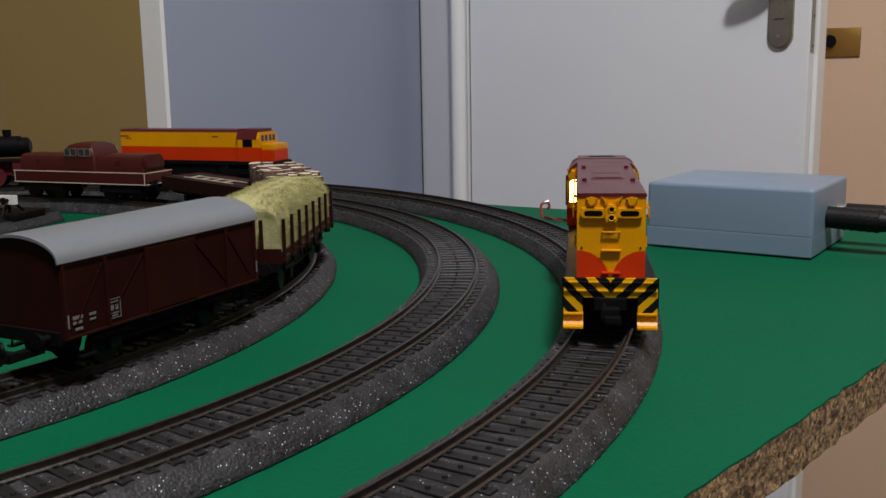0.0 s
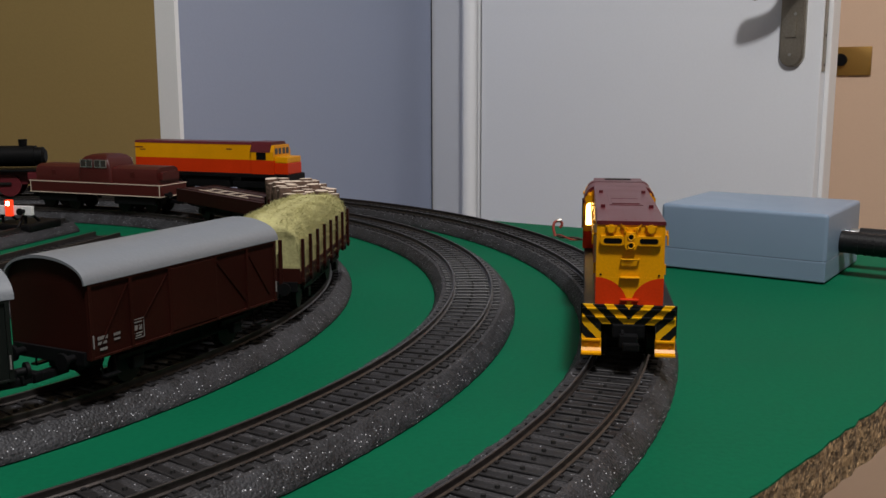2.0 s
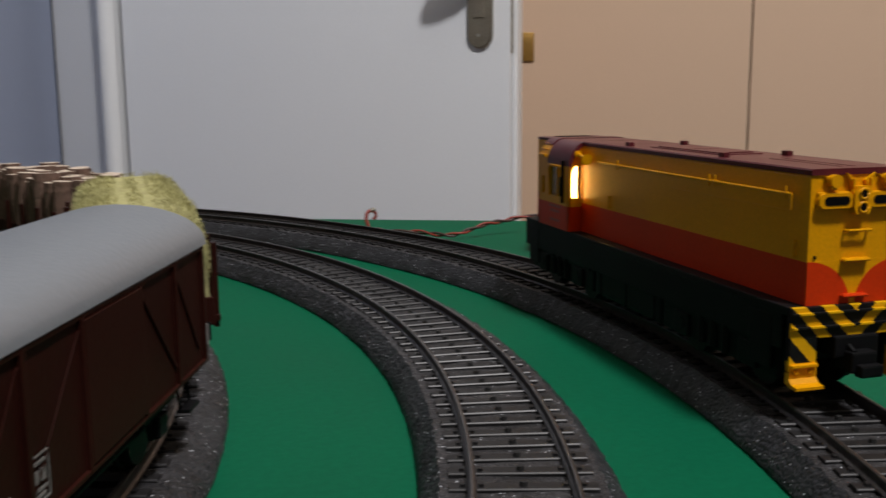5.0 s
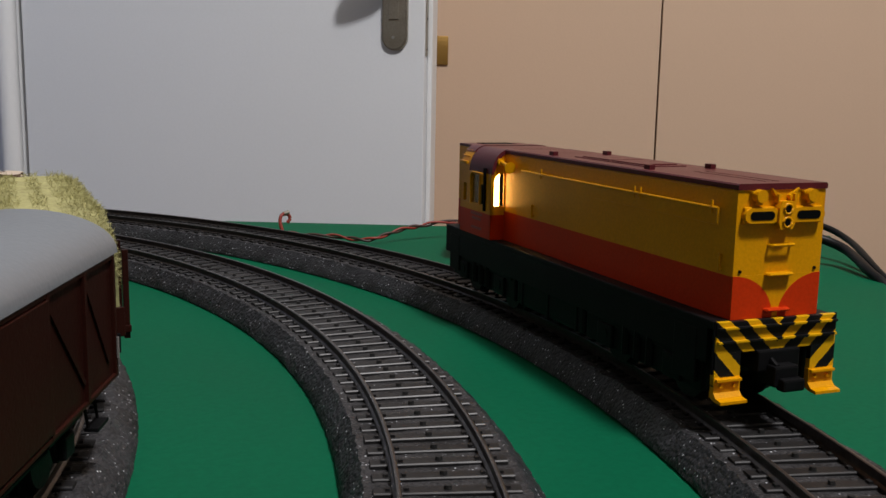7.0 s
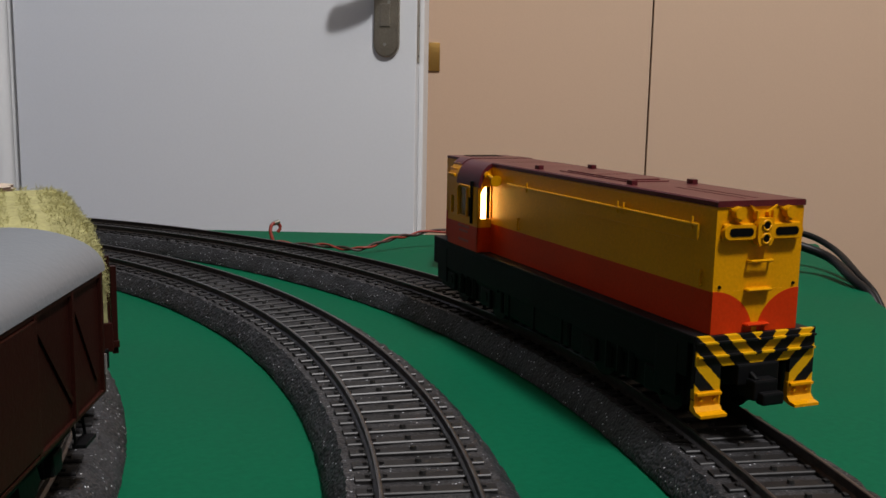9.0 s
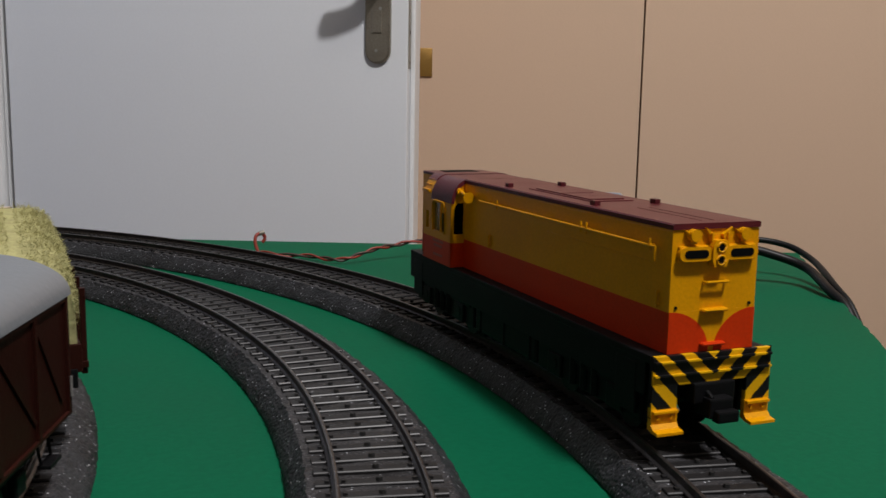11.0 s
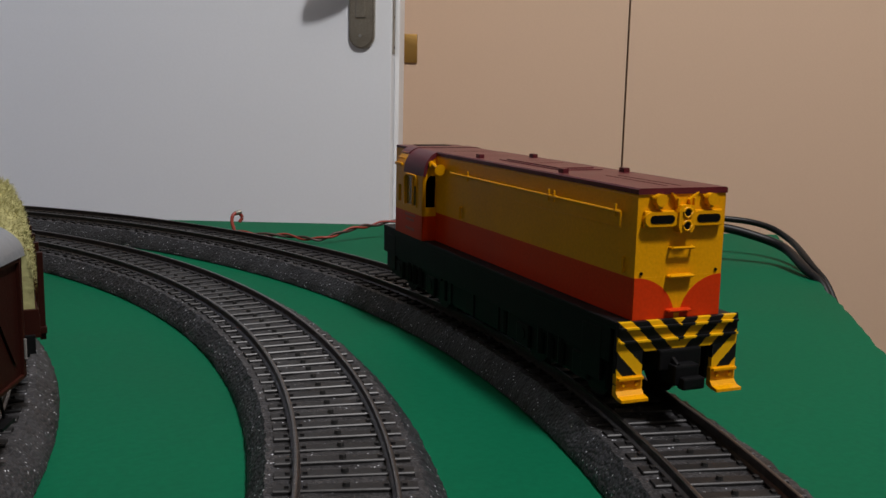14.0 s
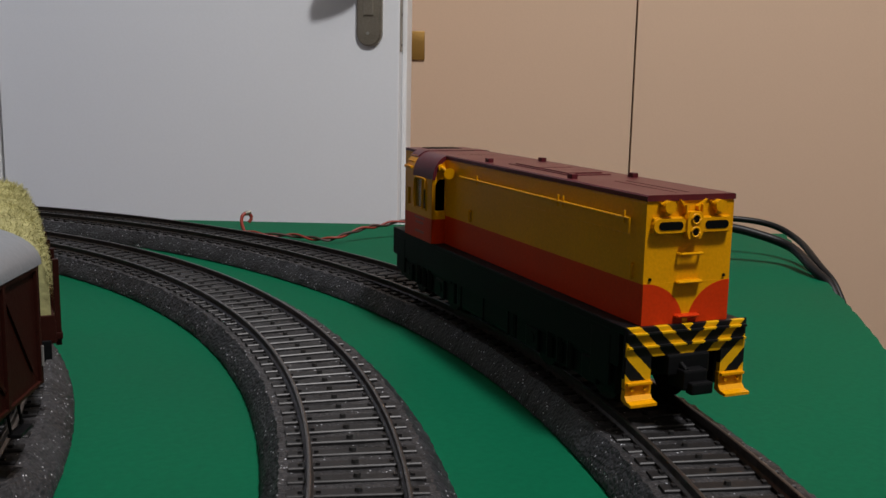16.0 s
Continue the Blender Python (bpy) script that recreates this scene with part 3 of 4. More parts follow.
    for z in (41.0, 38.3):
        bm = B()
        rod(bm, (FX + 1.7, 0, z), (FX + 2.05, 0, z), 0.85, 14, mi=0)
        part("headlamp", bm, HOLE, cluster, "dark round headlamp")
        bm = B()
        tube(bm, [(FX + 1.95, 1.0 * math.cos(radians(a)), z + 1.0 * math.sin(radians(a))) for a in range(0, 361, 24)], 0.28, 6)
        part("lamp_ring", bm, YELLOW, cluster)
    for s in (-1, 1):
        pts = [(s * 5.7 + 2.1 * (1 if q else -1) + 0.85 * math.cos(radians(a)), 39.7 + 0.85 * math.sin(radians(a))) for q, rng in ((1, range(-90, 91, 15)), (0, range(90, 271, 15))) for a in rng]
        part("number_glass", prism(B(), pts, FX + 1.3, FX + 1.5), HOLE, cluster, "dark oval lamp glass")
        bm = B()
        box(bm, FX, FX + 0.9, s * 6.3 - 1.8, s * 6.3 + 1.8, 44.0, 44.5, 0.1)
        rod(bm, (FX, s * 6.3, 43.6), (FX + 1.8, s * 6.3, 43.6), 1.3, 14)
        rod(bm, (FX + 0.9, s * 6.3, 41.9), (FX + 0.9, s * 6.3, 43.6), 0.7, 8)
        part("marker_lamp", bm, YELLOW, loco)
        bm = B()
        rod(bm, (FX, s * 9.3, 28.4), (FX + 0.3, s * 9.3, 28.4), 0.35, 8)
        part("bolt", bm, BLACK, loco)
        bm = B()
        fin = [(s * 1.5, 42.3), (s * 3.3, 44.9), (s * 3.3, 45.1), (s * 1.0, 43.6)]
        prism(bm, fin, FX, FX + 0.9)
        box(bm, FX, FX + 1.5, s * 2.0 - 0.2, s * 2.0 + 0.2, 42.2, 44.0, 0.1)
        part("lamp_bracket", bm, YELLOW, loco)
    for z, w, m in ((33.6, 2.7, YELLOW), (27.6, 2.9, YELLOW), (20.3, 2.7, RED)):
        bm = B()
        rod(bm, (FX + 1.2, -w, z), (FX + 1.2, w, z), 0.32, 8)
        for s in (-1, 1):
            rod(bm, (FX, s * w, z), (FX + 1.3, s * w, z), 0.28, 8)
        if z < 30:
            box(bm, FX, FX + 1.2, -w, w, z - 0.1, z + 0.35)
        part("grab_iron", bm, m, loco)
    # side handrails on the hood
    for s in (-1, 1):
        y = s * (W + 1.2)
        bm = B()
        rod(bm, (-22, y, 40.7), (69.0, y, 40.7), 0.3, 8)
        rod(bm, (69.0, y, 40.85), (69.0, y, 37.6), 0.3, 8)
        part("handrail", bm, YELLOW, loco)
        for x in (-9.5, 38, 40.5, 67):
            bm = B()
            rod(bm, (x, y - s * 1.2, 40.7), (x, y + s * 0.2, 40.7), 0.38, 8)
            rod(bm, (x, y, 39.5), (x, y, 42.2), 0.26, 8)
            part("handrail_post", bm, YELLOW, loco)
        for x in (-16, 69.5):
            bm = B()
            rod(bm, (x, s * (W + 0.5), 28.0), (x, s * (W + 0.5), 31.5), 0.3, 8)
            for z in (28.4, 31.2):
                rod(bm, (x, s * (W - 0.1), z), (x, s * (W + 0.7), z), 0.34, 8)
            part("stanchion", bm, YELLOW, loco)
        bm = B()
        box(bm, 18, 68, s * (W + 0.02) - 0.1, s * (W + 0.02) + 0.1, 36.9, 37.15)
        part("door_seam", bm, YELLOW, hood)
    # cab, hollow, wider than the hood
    CW = 15.3
    def cab_side(s):
        y0, y1 = s * (CW - 0.9), s * CW
        lo, hi = min(y0, y1), max(y0, y1)
        bm = B()
        box(bm, RC, CX, lo, hi, Z0, ZR - 1.2)
        part("cab_lower_side", bm, RED, loco, "orange-red cab side")
        bm = B()
        for x0, x1, z0, z1 in ((RC, CX, ZR - 1.2, 28.6), (RC, CX, 37.6, 38.4), (RC, -57.4, 28.6, 37.6), (-55.0, -51.2, 28.6, 37.6), (-40.8, CX, 28.6, 37.6), (-57.4, -55.0, 34.2, 37.6), (-43.6, -40.8, 34.8, 37.6)):
            box(bm, x0, x1, lo, hi, z0, z1)
        side = part("cab_upper_side", bm, YELLOW, loco, "yellow cab side with window openings")
        bm = B()
        outline = [(-51.5, 28.3), (-51.5, 36.6), (-50.8, 37.8), (-49.6, 38.2), (-42.6, 38.2), (-41.4, 37.8), (-40.7, 36.6), (-40.7, 28.3)]
        tube(bm, [(x, s * (CW + 0.1), z) for x, z in outline], 0.32, 6)
        box(bm, -44.1, -43.6, s * CW - 0.5, s * CW + 0.1, 28.6, 37.6)
        part("window_frame", bm, YELLOW, side)
        part("pane", box(B(), -50.9, -44.2, s * (CW - 0.6) - 0.12, s * (CW - 0.6) + 0.12, 28.7, 37.5), AMBER_GLASS, side, "amber tinted sliding window pane")
        bm = B()
        arc = [(W - 1.2 + (CW - W + 1.2) * math.cos(radians(q)), 38.4 + (ZT - 38.4) * math.sin(radians(q))) for q in range(0, 91, 6)]
        pts = [(s * y, z) for y, z in arc] + [(0, ZT + 0.05), (0, ZT - 1.0)] + [(s * (y - 0.9 if y > 3 else y), z - 0.9 if z > 39.5 else z) for y, z in arc[::-1]]
        prism(bm, pts, -53.0, CX + 0.3)
        part("cab_roof", bm, MAROON, loco, "maroon curved cab roof", smooth=True)
        bm = B()
        prism(bm, pts, RC, -53.1)
        for k in range(3):
            box(bm, RC - 0.8, -54.5, min(s * (CW - 0.6 - k * 1.1), s * (CW + 0.3 - k * 1.1)), max(s * (CW - 0.6 - k * 1.1), s * (CW + 0.3 - k * 1.1)), 40.3 + 1.7 * k, 41.2 + 1.7 * k, 0.2)
        part("cab_rear_roof", bm, YELLOW, loco, "yellow ribbed rear corner of the cab", smooth=True)
        bm = B()
        cap = [(y + 0.15, z + 0.2) for y, z in arc if z > 43.6]
        prism(bm, [(s * y, z) for y, z in cap] + [(0, ZT + 0.2), (0, ZT - 0.4), (s * (cap[0][0] - 1.0), cap[0][1] - 0.3)], RC - 0.3, -53.05)
        part("cab_roof_cap", bm, MAROON, loco, smooth=True)
        # front and rear walls beside the hood, with an opening in front
        for x0, x1, front in ((CX - 0.9, CX, True), (RC, RC + 0.9, False)):
            lo2, hi2 = (W - 0.2, CW) if front else (0.0, CW)
            bm = B()
            box(bm, x0, x1, min(s * lo2, s * hi2), max(s * lo2, s * hi2), Z0, ZR - 1.2)
            part("cab_lower_end", bm, RED, loco)
            bm = B()
            if front:
                inner = [(10.9, 28.8), (14.3, 28.8), (14.3, 36.6), (13.8, 37.8), (12.9, 38.6), (10.9, 38.6)]
                outer = [(W - 0.2, ZR - 1.2), (CW, ZR - 1.2), (CW, 38.6), (CW - 0.55, 41.6), (CW - 2.0, 43.9), (W - 0.2, ZT - 0.5)]
                ov, iv = [], []
                for xx in (x0, x1):
                    ov.append([bm.verts.new((xx, s * y, z)) for y, z in outer])
                    iv.append([bm.verts.new((xx, s * y, z)) for y, z in inner])
                for q in range(6):
                    r = (q + 1) % 6
                    for e in (0, 1):
                        bm.faces.new((ov[e][q], ov[e][r], iv[e][r], iv[e][q]))
                    bm.faces.new((ov[0][q], ov[0][r], ov[1][r], ov[1][q]))
                    bm.faces.new((iv[0][q], iv[0][r], iv[1][r], iv[1][q]))
                bmesh.ops.recalc_face_normals(bm, faces=bm.faces)
            else:
                prism(bm, [(s * y, z) for y, z in [(0, ZR - 1.2), (CW, ZR - 1.2), (CW, 38.4), (CW - 1.3, 42.6), (W - 0.2, ZT - 0.4), (0, ZT - 0.1)]], x0, x1)
            wall = part("cab_upper_end", bm, YELLOW, loco)
            if front:
                bm = B()
                tube(bm, glide([(CX + 0.15, s * 11.0, 41.2), (CX + 0.15, s * 10.9, 36), (CX + 0.15, s * 11.0, 29.0)], 6), 0.3, 6)
                part("grab_iron", bm, YELLOW, wall)
        # horn under the roof edge
        bm = B()
        rod(bm, (CX - 0.2, s * 12.6, 42.2), (CX + 1.2, s * 12.6, 42.2), 1.1, 14)
        rod(bm, (CX + 1.0, s * 12.6, 42.2), (CX + 6.2, s * 12.9, 41.4), 0.6, 12)
        rod(bm, (CX + 6.0, s * 12.9, 41.4), (CX + 8.4, s * 13.1, 41.1), 0.8, 16, 1.7)
        part("horn", bm, YELLOW, loco, smooth=True)
        # small lettering, unreadable
        for zz, w in ((25.4, 9.0), (23.9, 7.0), (21.0, 8.0)):
            part("lettering", box(B(), -51 + (9 - w) / 2, -51 + (9 + w) / 2, s * CW - 0.05, s * CW + 0.06, zz - 0.4, zz + 0.4), LETTER, loco)
    for s in (-1, 1):
        cab_side(s)
    # bulkhead coloured black to paint the shade inside the cab
    bm = B()
    box(bm, CX - 0.9, CX, -W + 0.2, W - 0.2, Z0, ZT - 1.4)
    part("cab_bulkhead", bm, HOLE, loco)
    # black sheets added at rear wall and floor, as painted interior shade
    bm = B()
    box(bm, RC + 1.0, RC + 1.4, -CW + 1.2, CW - 1.2, Z0 + 0.1, 40)
    box(bm, RC + 1.0, CX - 1.1, -CW + 1.2, CW - 1.2, Z0 + 0.05, Z0 + 0.4)
    part("cab_shade_sheet", bm, HOLE, loco, "added black sheets that paint the shade inside the cab")
    bm = B()
    box(bm, -70.0, -52.5, -5.8, 5.8, ZT - 0.3, ZT + 0.1)
    part("roof_hatch", bm, HOLE, roof, "dark open roof hatch")
    part("short_hood_lower", box(B(), RX, RC, -W, W, Z0, ZR), RED, loco)
    part("short_hood_upper", box(B(), RX, RC, -W, W, ZR, ZT - 1.0), YELLOW, loco)
    part("short_hood_roof", box(B(), RX - 0.2, RC, -W, W, ZT - 1.0, ZT - 0.1, 0.2), MAROON, loco)
    # pilot with chevrons and footsteps
    px = FX + 1.6
    bm = B()
    box(bm, px - 1.2, px, -15, 15, 12.2, Z0 + 0.1, 0.2)
    for s in (-1, 1):
        y0, y1 = sorted((s * 15.0, s * 8.8))
        prism(bm, [(y0, 5.5), (y1, 5.5), (y1, 12.3), (y0, 12.3)], px - 1.2, px)
    pilot = part("pilot", bm, STRIPES, loco, "yellow and black striped pilot plate")
    bm = B()
    for z in (17.4, 14.6):
        box(bm, px - 0.1, px + 0.7, -14.8, 14.8, z - 0.25, z + 0.25, 0.1)
    part("pilot_ledge", bm, STRIPES, pilot)
    for s in (-1, 1):
        y0, y1 = sorted((s * 15.0, s * 8.6))
        bm = B()
        prism(bm, [(px - 1.2, 4.4), (px, 4.4), (px + 0.9, 3.4), (px + 2.6, 3.1), (px + 2.6, 2.5), (px + 0.6, 2.6), (px - 1.2, 3.2)][::-1], y0, y1, "y")
        box(bm, px - 1.2, px + 0.1, y0, y1, 4.3, 7.4, 0.15)
        box(bm, px, px + 0.9, y0 + 0.2, y1 - 0.2, 6.6, 7.2, 0.1)
        for q in (-1.6, 1.6):
            rod(bm, (px, (y0 + y1) / 2 + q, 5.6), (px + 0.5, (y0 + y1) / 2 + q, 5.6), 0.4, 8)
        part("footstep", bm, YELLOW, loco, "yellow footstep plate", smooth=False)
        bm = B()
        rod(bm, (px - 0.6, s * 15.1, 8), (px - 0.6, s * 15.1, 18.8), 0.3, 8)
        part("corner_handrail", bm, BLACK, loco)
    bm = B()
    box(bm, FX - 8, px + 1.0, -5.2, 5.2, 8.0, 12.4, 0.4)
    box(bm, px - 2, px + 3.6, -3.0, 3.0, 5.2, 9.6, 0.5)
    box(bm, px + 2.8, px + 5.2, -2.0, 3.4, 4.6, 7.2, 0.5)
    rod(bm, (px + 1, -2, 10.5), (px + 3, -2, 9.5), 0.5, 8)
    part("coupler", bm, BLACK, loco)
    bm = B()
    box(bm, RX - 4, RX + 8, -3, 3, 5.5, 10, 0.4)
    part("coupler", bm, BLACK, loco)
    # bogies and tank
    for cx in (-45, 45):
        bm = B()
        for s in (-1, 1):
            box(bm, cx - 24, cx + 24, s * 12.6 - 0.8, s * 12.6 + 0.8, 2.6, 10.0, 0.5)
            for x in (cx - 14, cx + 14):
                box(bm, x - 3.4, x + 3.4, s * 13.4 - 0.8, s * 13.4 + 0.8, 2.8, 8.4, 0.4)
                rod(bm, (x, s * 13.8, 5.8), (x, s * 14.4, 5.8), 1.6, 12)
            for x in (cx - 5, cx, cx + 5):
                rod(bm, (x, s * 13.4, 3.2), (x, s * 13.4, 9.8), 1.2, 10)
            box(bm, cx - 22, cx + 22, s * 13.4 - 0.5, s * 13.4 + 0.5, 8.4, 9.6, 0.2)
        box(bm, cx - 18, cx + 18, -7, 7, 4, 12)
        bogie = part("bogie", bm, BLACK, loco)
        for x in (cx - 14, cx + 14):
            axle(bogie, x, WHEEL_BIG, 5.8)
    bm = B()
    box(bm, -20, 20, -13.4, 13.4, 2.4, 13, 1.2)
    for x in (-16, 0, 16):
        box(bm, x - 0.5, x + 0.5, -13.7, 13.7, 2.6, 12.8, 0.2)
    part("fuel_tank", bm, BLACK, loco)
    for x in (-66, 64):
        for s in (-1, 1):
            part("side_step", box(B(), x - 4, x + 4, s * 14.2 - 0.4, s * 14.2 + 0.4, 4.5, 16, 0.2), BLACK, loco)
    # the cab lamp: a board with one glowing face
    bm = B()
    box(bm, -1.2, -0.2, -3.2, 3.2, -6.5, 6.5)
    bm2 = box(bm, -0.2, 0.6, -1.6, 1.6, -5.6, 5.6, 0.2, mi=1)
    board = part("cab_lamp", bm2, (HOLE, CAB_LAMP), loco, "small lamp board inside the cab")
    return loco, board


LOCO, CAB_LAMP_BOARD = make_hood_loco()


# ---- covered wagons ----
def make_covered_wagon(m, side, label, marks):
    w = thing("covered_wagon", m, label, "wagon", "wagons of the train")
    H, Y = 44.8, 15.6
    wagon_frame(w, H)
    axle_guards(w, (-24, 24))
    bm = B()
    box(bm, -H, H, -Y, Y, 10.8, 33.4, 0.3)
    body = part("body", bm, side, w)
    def arc(r_out, z_base, rise, n=18):
        return [(r_out * math.cos(math.pi * k / n), z_base + rise * math.sin(math.pi * k / n) ** 0.9) for k in range(n + 1)]
    for s in (-1, 1):
        bm = B()
        prism(bm, arc(Y, 33.2, 6.6), min(s * (H - 1.2), s * H), max(s * (H - 1.2), s * H))
        part("gable", bm, side, w)
    bm = B()
    outer = arc(Y + 0.8, 33.3, 7.6, 24)
    inner = arc(Y + 0.3, 33.1, 6.9, 24)
    prism(bm, outer + inner[::-1], -H - 1.2, H + 1.2)
    part("roof", bm, ROOF, w, "plain grey arched roof", smooth=True)
    # planks, door and braces on both sides
    for s in (-1, 1):
        yo = s * (Y + 0.25)
        trim = BROWN_EDGE if side is BROWN else side
        for z in (11.2, 32.8):
            part("side_rail", box(B(), -H, H, yo - 0.35, yo + 0.35, z - 0.35, z + 0.35, 0.1), trim, body)
        for x in (-44.0, -28, -11, 11, 28, 44.0):
            part("side_post", box(B(), x - 0.6, x + 0.6, yo - 0.4, yo + 0.4, 11.0, 33.0, 0.1), trim, body)
        for x0, x1 in ((-40.5, -29), (-27, -12), (27, 12), (40.5, 29)):
            bm = B()
            d = Vector((x1 - x0, 0, 16)).normalized() * 0.55
            pts = [(x0 - d.z, 14.5 + abs(d.x)), (x0 + d.z, 14.5 - abs(d.x) * 0), (x1 + d.z, 31.0 - abs(d.x)), (x1 - d.z, 31.0)]
            prism(bm, pts, yo - 0.12, yo + 0.12, "y")
            part("brace", bm, side, body)
        bm = B()
        box(bm, -11, 11, yo - 0.5, yo + 0.5, 12, 32.2, 0.2)
        door = part("sliding_door", bm, side, w)
        bm = B()
        for k in range(13):
            z = 14.6 + k * 1.2
            box(bm, -41, 41, yo - 0.3, yo - 0.3 + 0.02 * s, z - 0.05, z + 0.05)
        part("plank_joint", bm, HOLE, body)
        for x in (-36, 36):
            bm = B()
            box(bm, x - 3, x + 3, s * 14.6 - 1.2, s * 14.6 + 1.2, 4.2, 4.9, 0.15)
            rod(bm, (x - 2.6, s * 14.0, 4.6), (x - 2.6, s * 13.0, 12), 0.3, 6)
            rod(bm, (x + 2.6, s * 14.0, 4.6), (x + 2.6, s * 13.0, 12), 0.3, 6)
            part("footstep", bm, BLACK, w)
        for x in (-43.8, 43.8):
            part("grab_iron", rod(B(), (x, s * (Y + 0.9), 14.4), (x, s * (Y + 0.9), 18.2), 0.26, 6), PRINT, w)
        if marks:
            for x, z, ww, hh in ((-39.8, 16.8, 3.8, 1.0), (-40.0, 15.3, 3.4, 0.8), (-39.6, 13.4, 2.8, 0.8), (-34.2, 16.7, 2.6, 0.8), (-34.2, 15.2, 2.4, 0.6)):
                part("lettering", box(B(), -x * s - ww / 2, -x * s + ww / 2, s * (Y + 0.3) - 0.06, s * (Y + 0.3) + 0.06, z - hh / 2, z + hh / 2), PRINT, body, "small white printed mark")
            bm = B()
            cx, y0, y1 = 25.5 * s, s * (Y + 0.3) - 0.06, s * (Y + 0.3) + 0.06
            for z in (13.4, 19.2):
                box(bm, cx - 2.4, cx + 2.4, y0, y1, z - 0.12, z + 0.12)
            for x in (-2.4, 2.4):
                box(bm, cx + x - 0.12, cx + x + 0.12, y0, y1, 13.4, 19.2)
            for x in (-0.9, 0.9):
                box(bm, cx + x - 0.6, cx + x + 0.6, y0, y1, 15.8, 17.4)
            for z, ww in ((18.3, 3.2), (14.9, 3.4), (14.1, 2.4)):
                box(bm, cx - ww / 2, cx + ww / 2, y0, y1, z - 0.2, z + 0.2)
            part("lettering", bm, PRINT, body, "white printed frame with small marks")
    return w


make_covered_wagon(on_ring(CENTRE_C, R_C, -26.2, 0.024), BROWN, "brown covered goods wagon with a grey arched roof", True)
DARK_GREEN = mat("dark_green_paint", (0.006, 0.008, 0.007), 0.5, vary=0.2, spec=0.2)
make_covered_wagon(on_ring(CENTRE_C, R_C, -46.9, 0.024), DARK_GREEN, "dark covered goods wagon with a grey arched roof", False)


# ---- stake wagons ----
def make_stake_wagon(m, half, n_stakes, top, label):
    w = thing("stake_wagon", m, label, "wagon", "wagons of the train")
    wagon_frame(w, half)
    axle_guards(w, (-half * 0.58, half * 0.58))
    part("floor_boards", box(B(), -half, half, -15, 15, 13.2, 14.6, 0.2), BROWN, w)
    for s in (-1, 1):
        part("side_board", box(B(), -half, half, s * 15.2 - 0.4, s * 15.2 + 0.4, 12.6, 17.2, 0.15), BROWN, w)
        part("end_board", box(B(), s * half - 0.5, s * half + 0.5, -15.4, 15.4, 12.6, 18.6, 0.15), BROWN, w)
        for k in range(n_stakes):
            x = -half + 2.5 + (2 * half - 5) * k / (n_stakes - 1)
            bm = B()
            box(bm, x - 0.75, x + 0.75, s * 16.1 - 0.6, s * 16.1 + 0.6, 11.6, top, 0.15)
            box(bm, x - 1.3, x + 1.3, s * 16.0 - 0.9, s * 16.0 + 0.9, 13.0, 14.4, 0.15)
            part("stake", bm, BROWN, w)
        for q in (-8, 8):
            part("end_stake", box(B(), s * (half + 1.0) - 0.6, s * (half + 1.0) + 0.6, q - 0.7, q + 0.7, 11.6, top, 0.15), BROWN, w)
    return w


HAY_POSE = on_ring(CENTRE_C, R_C, -4.7, 0.032)
make_stake_wagon(HAY_POSE, 50.0, 8, 30.0, "brown stake wagon with upright posts carrying hay")


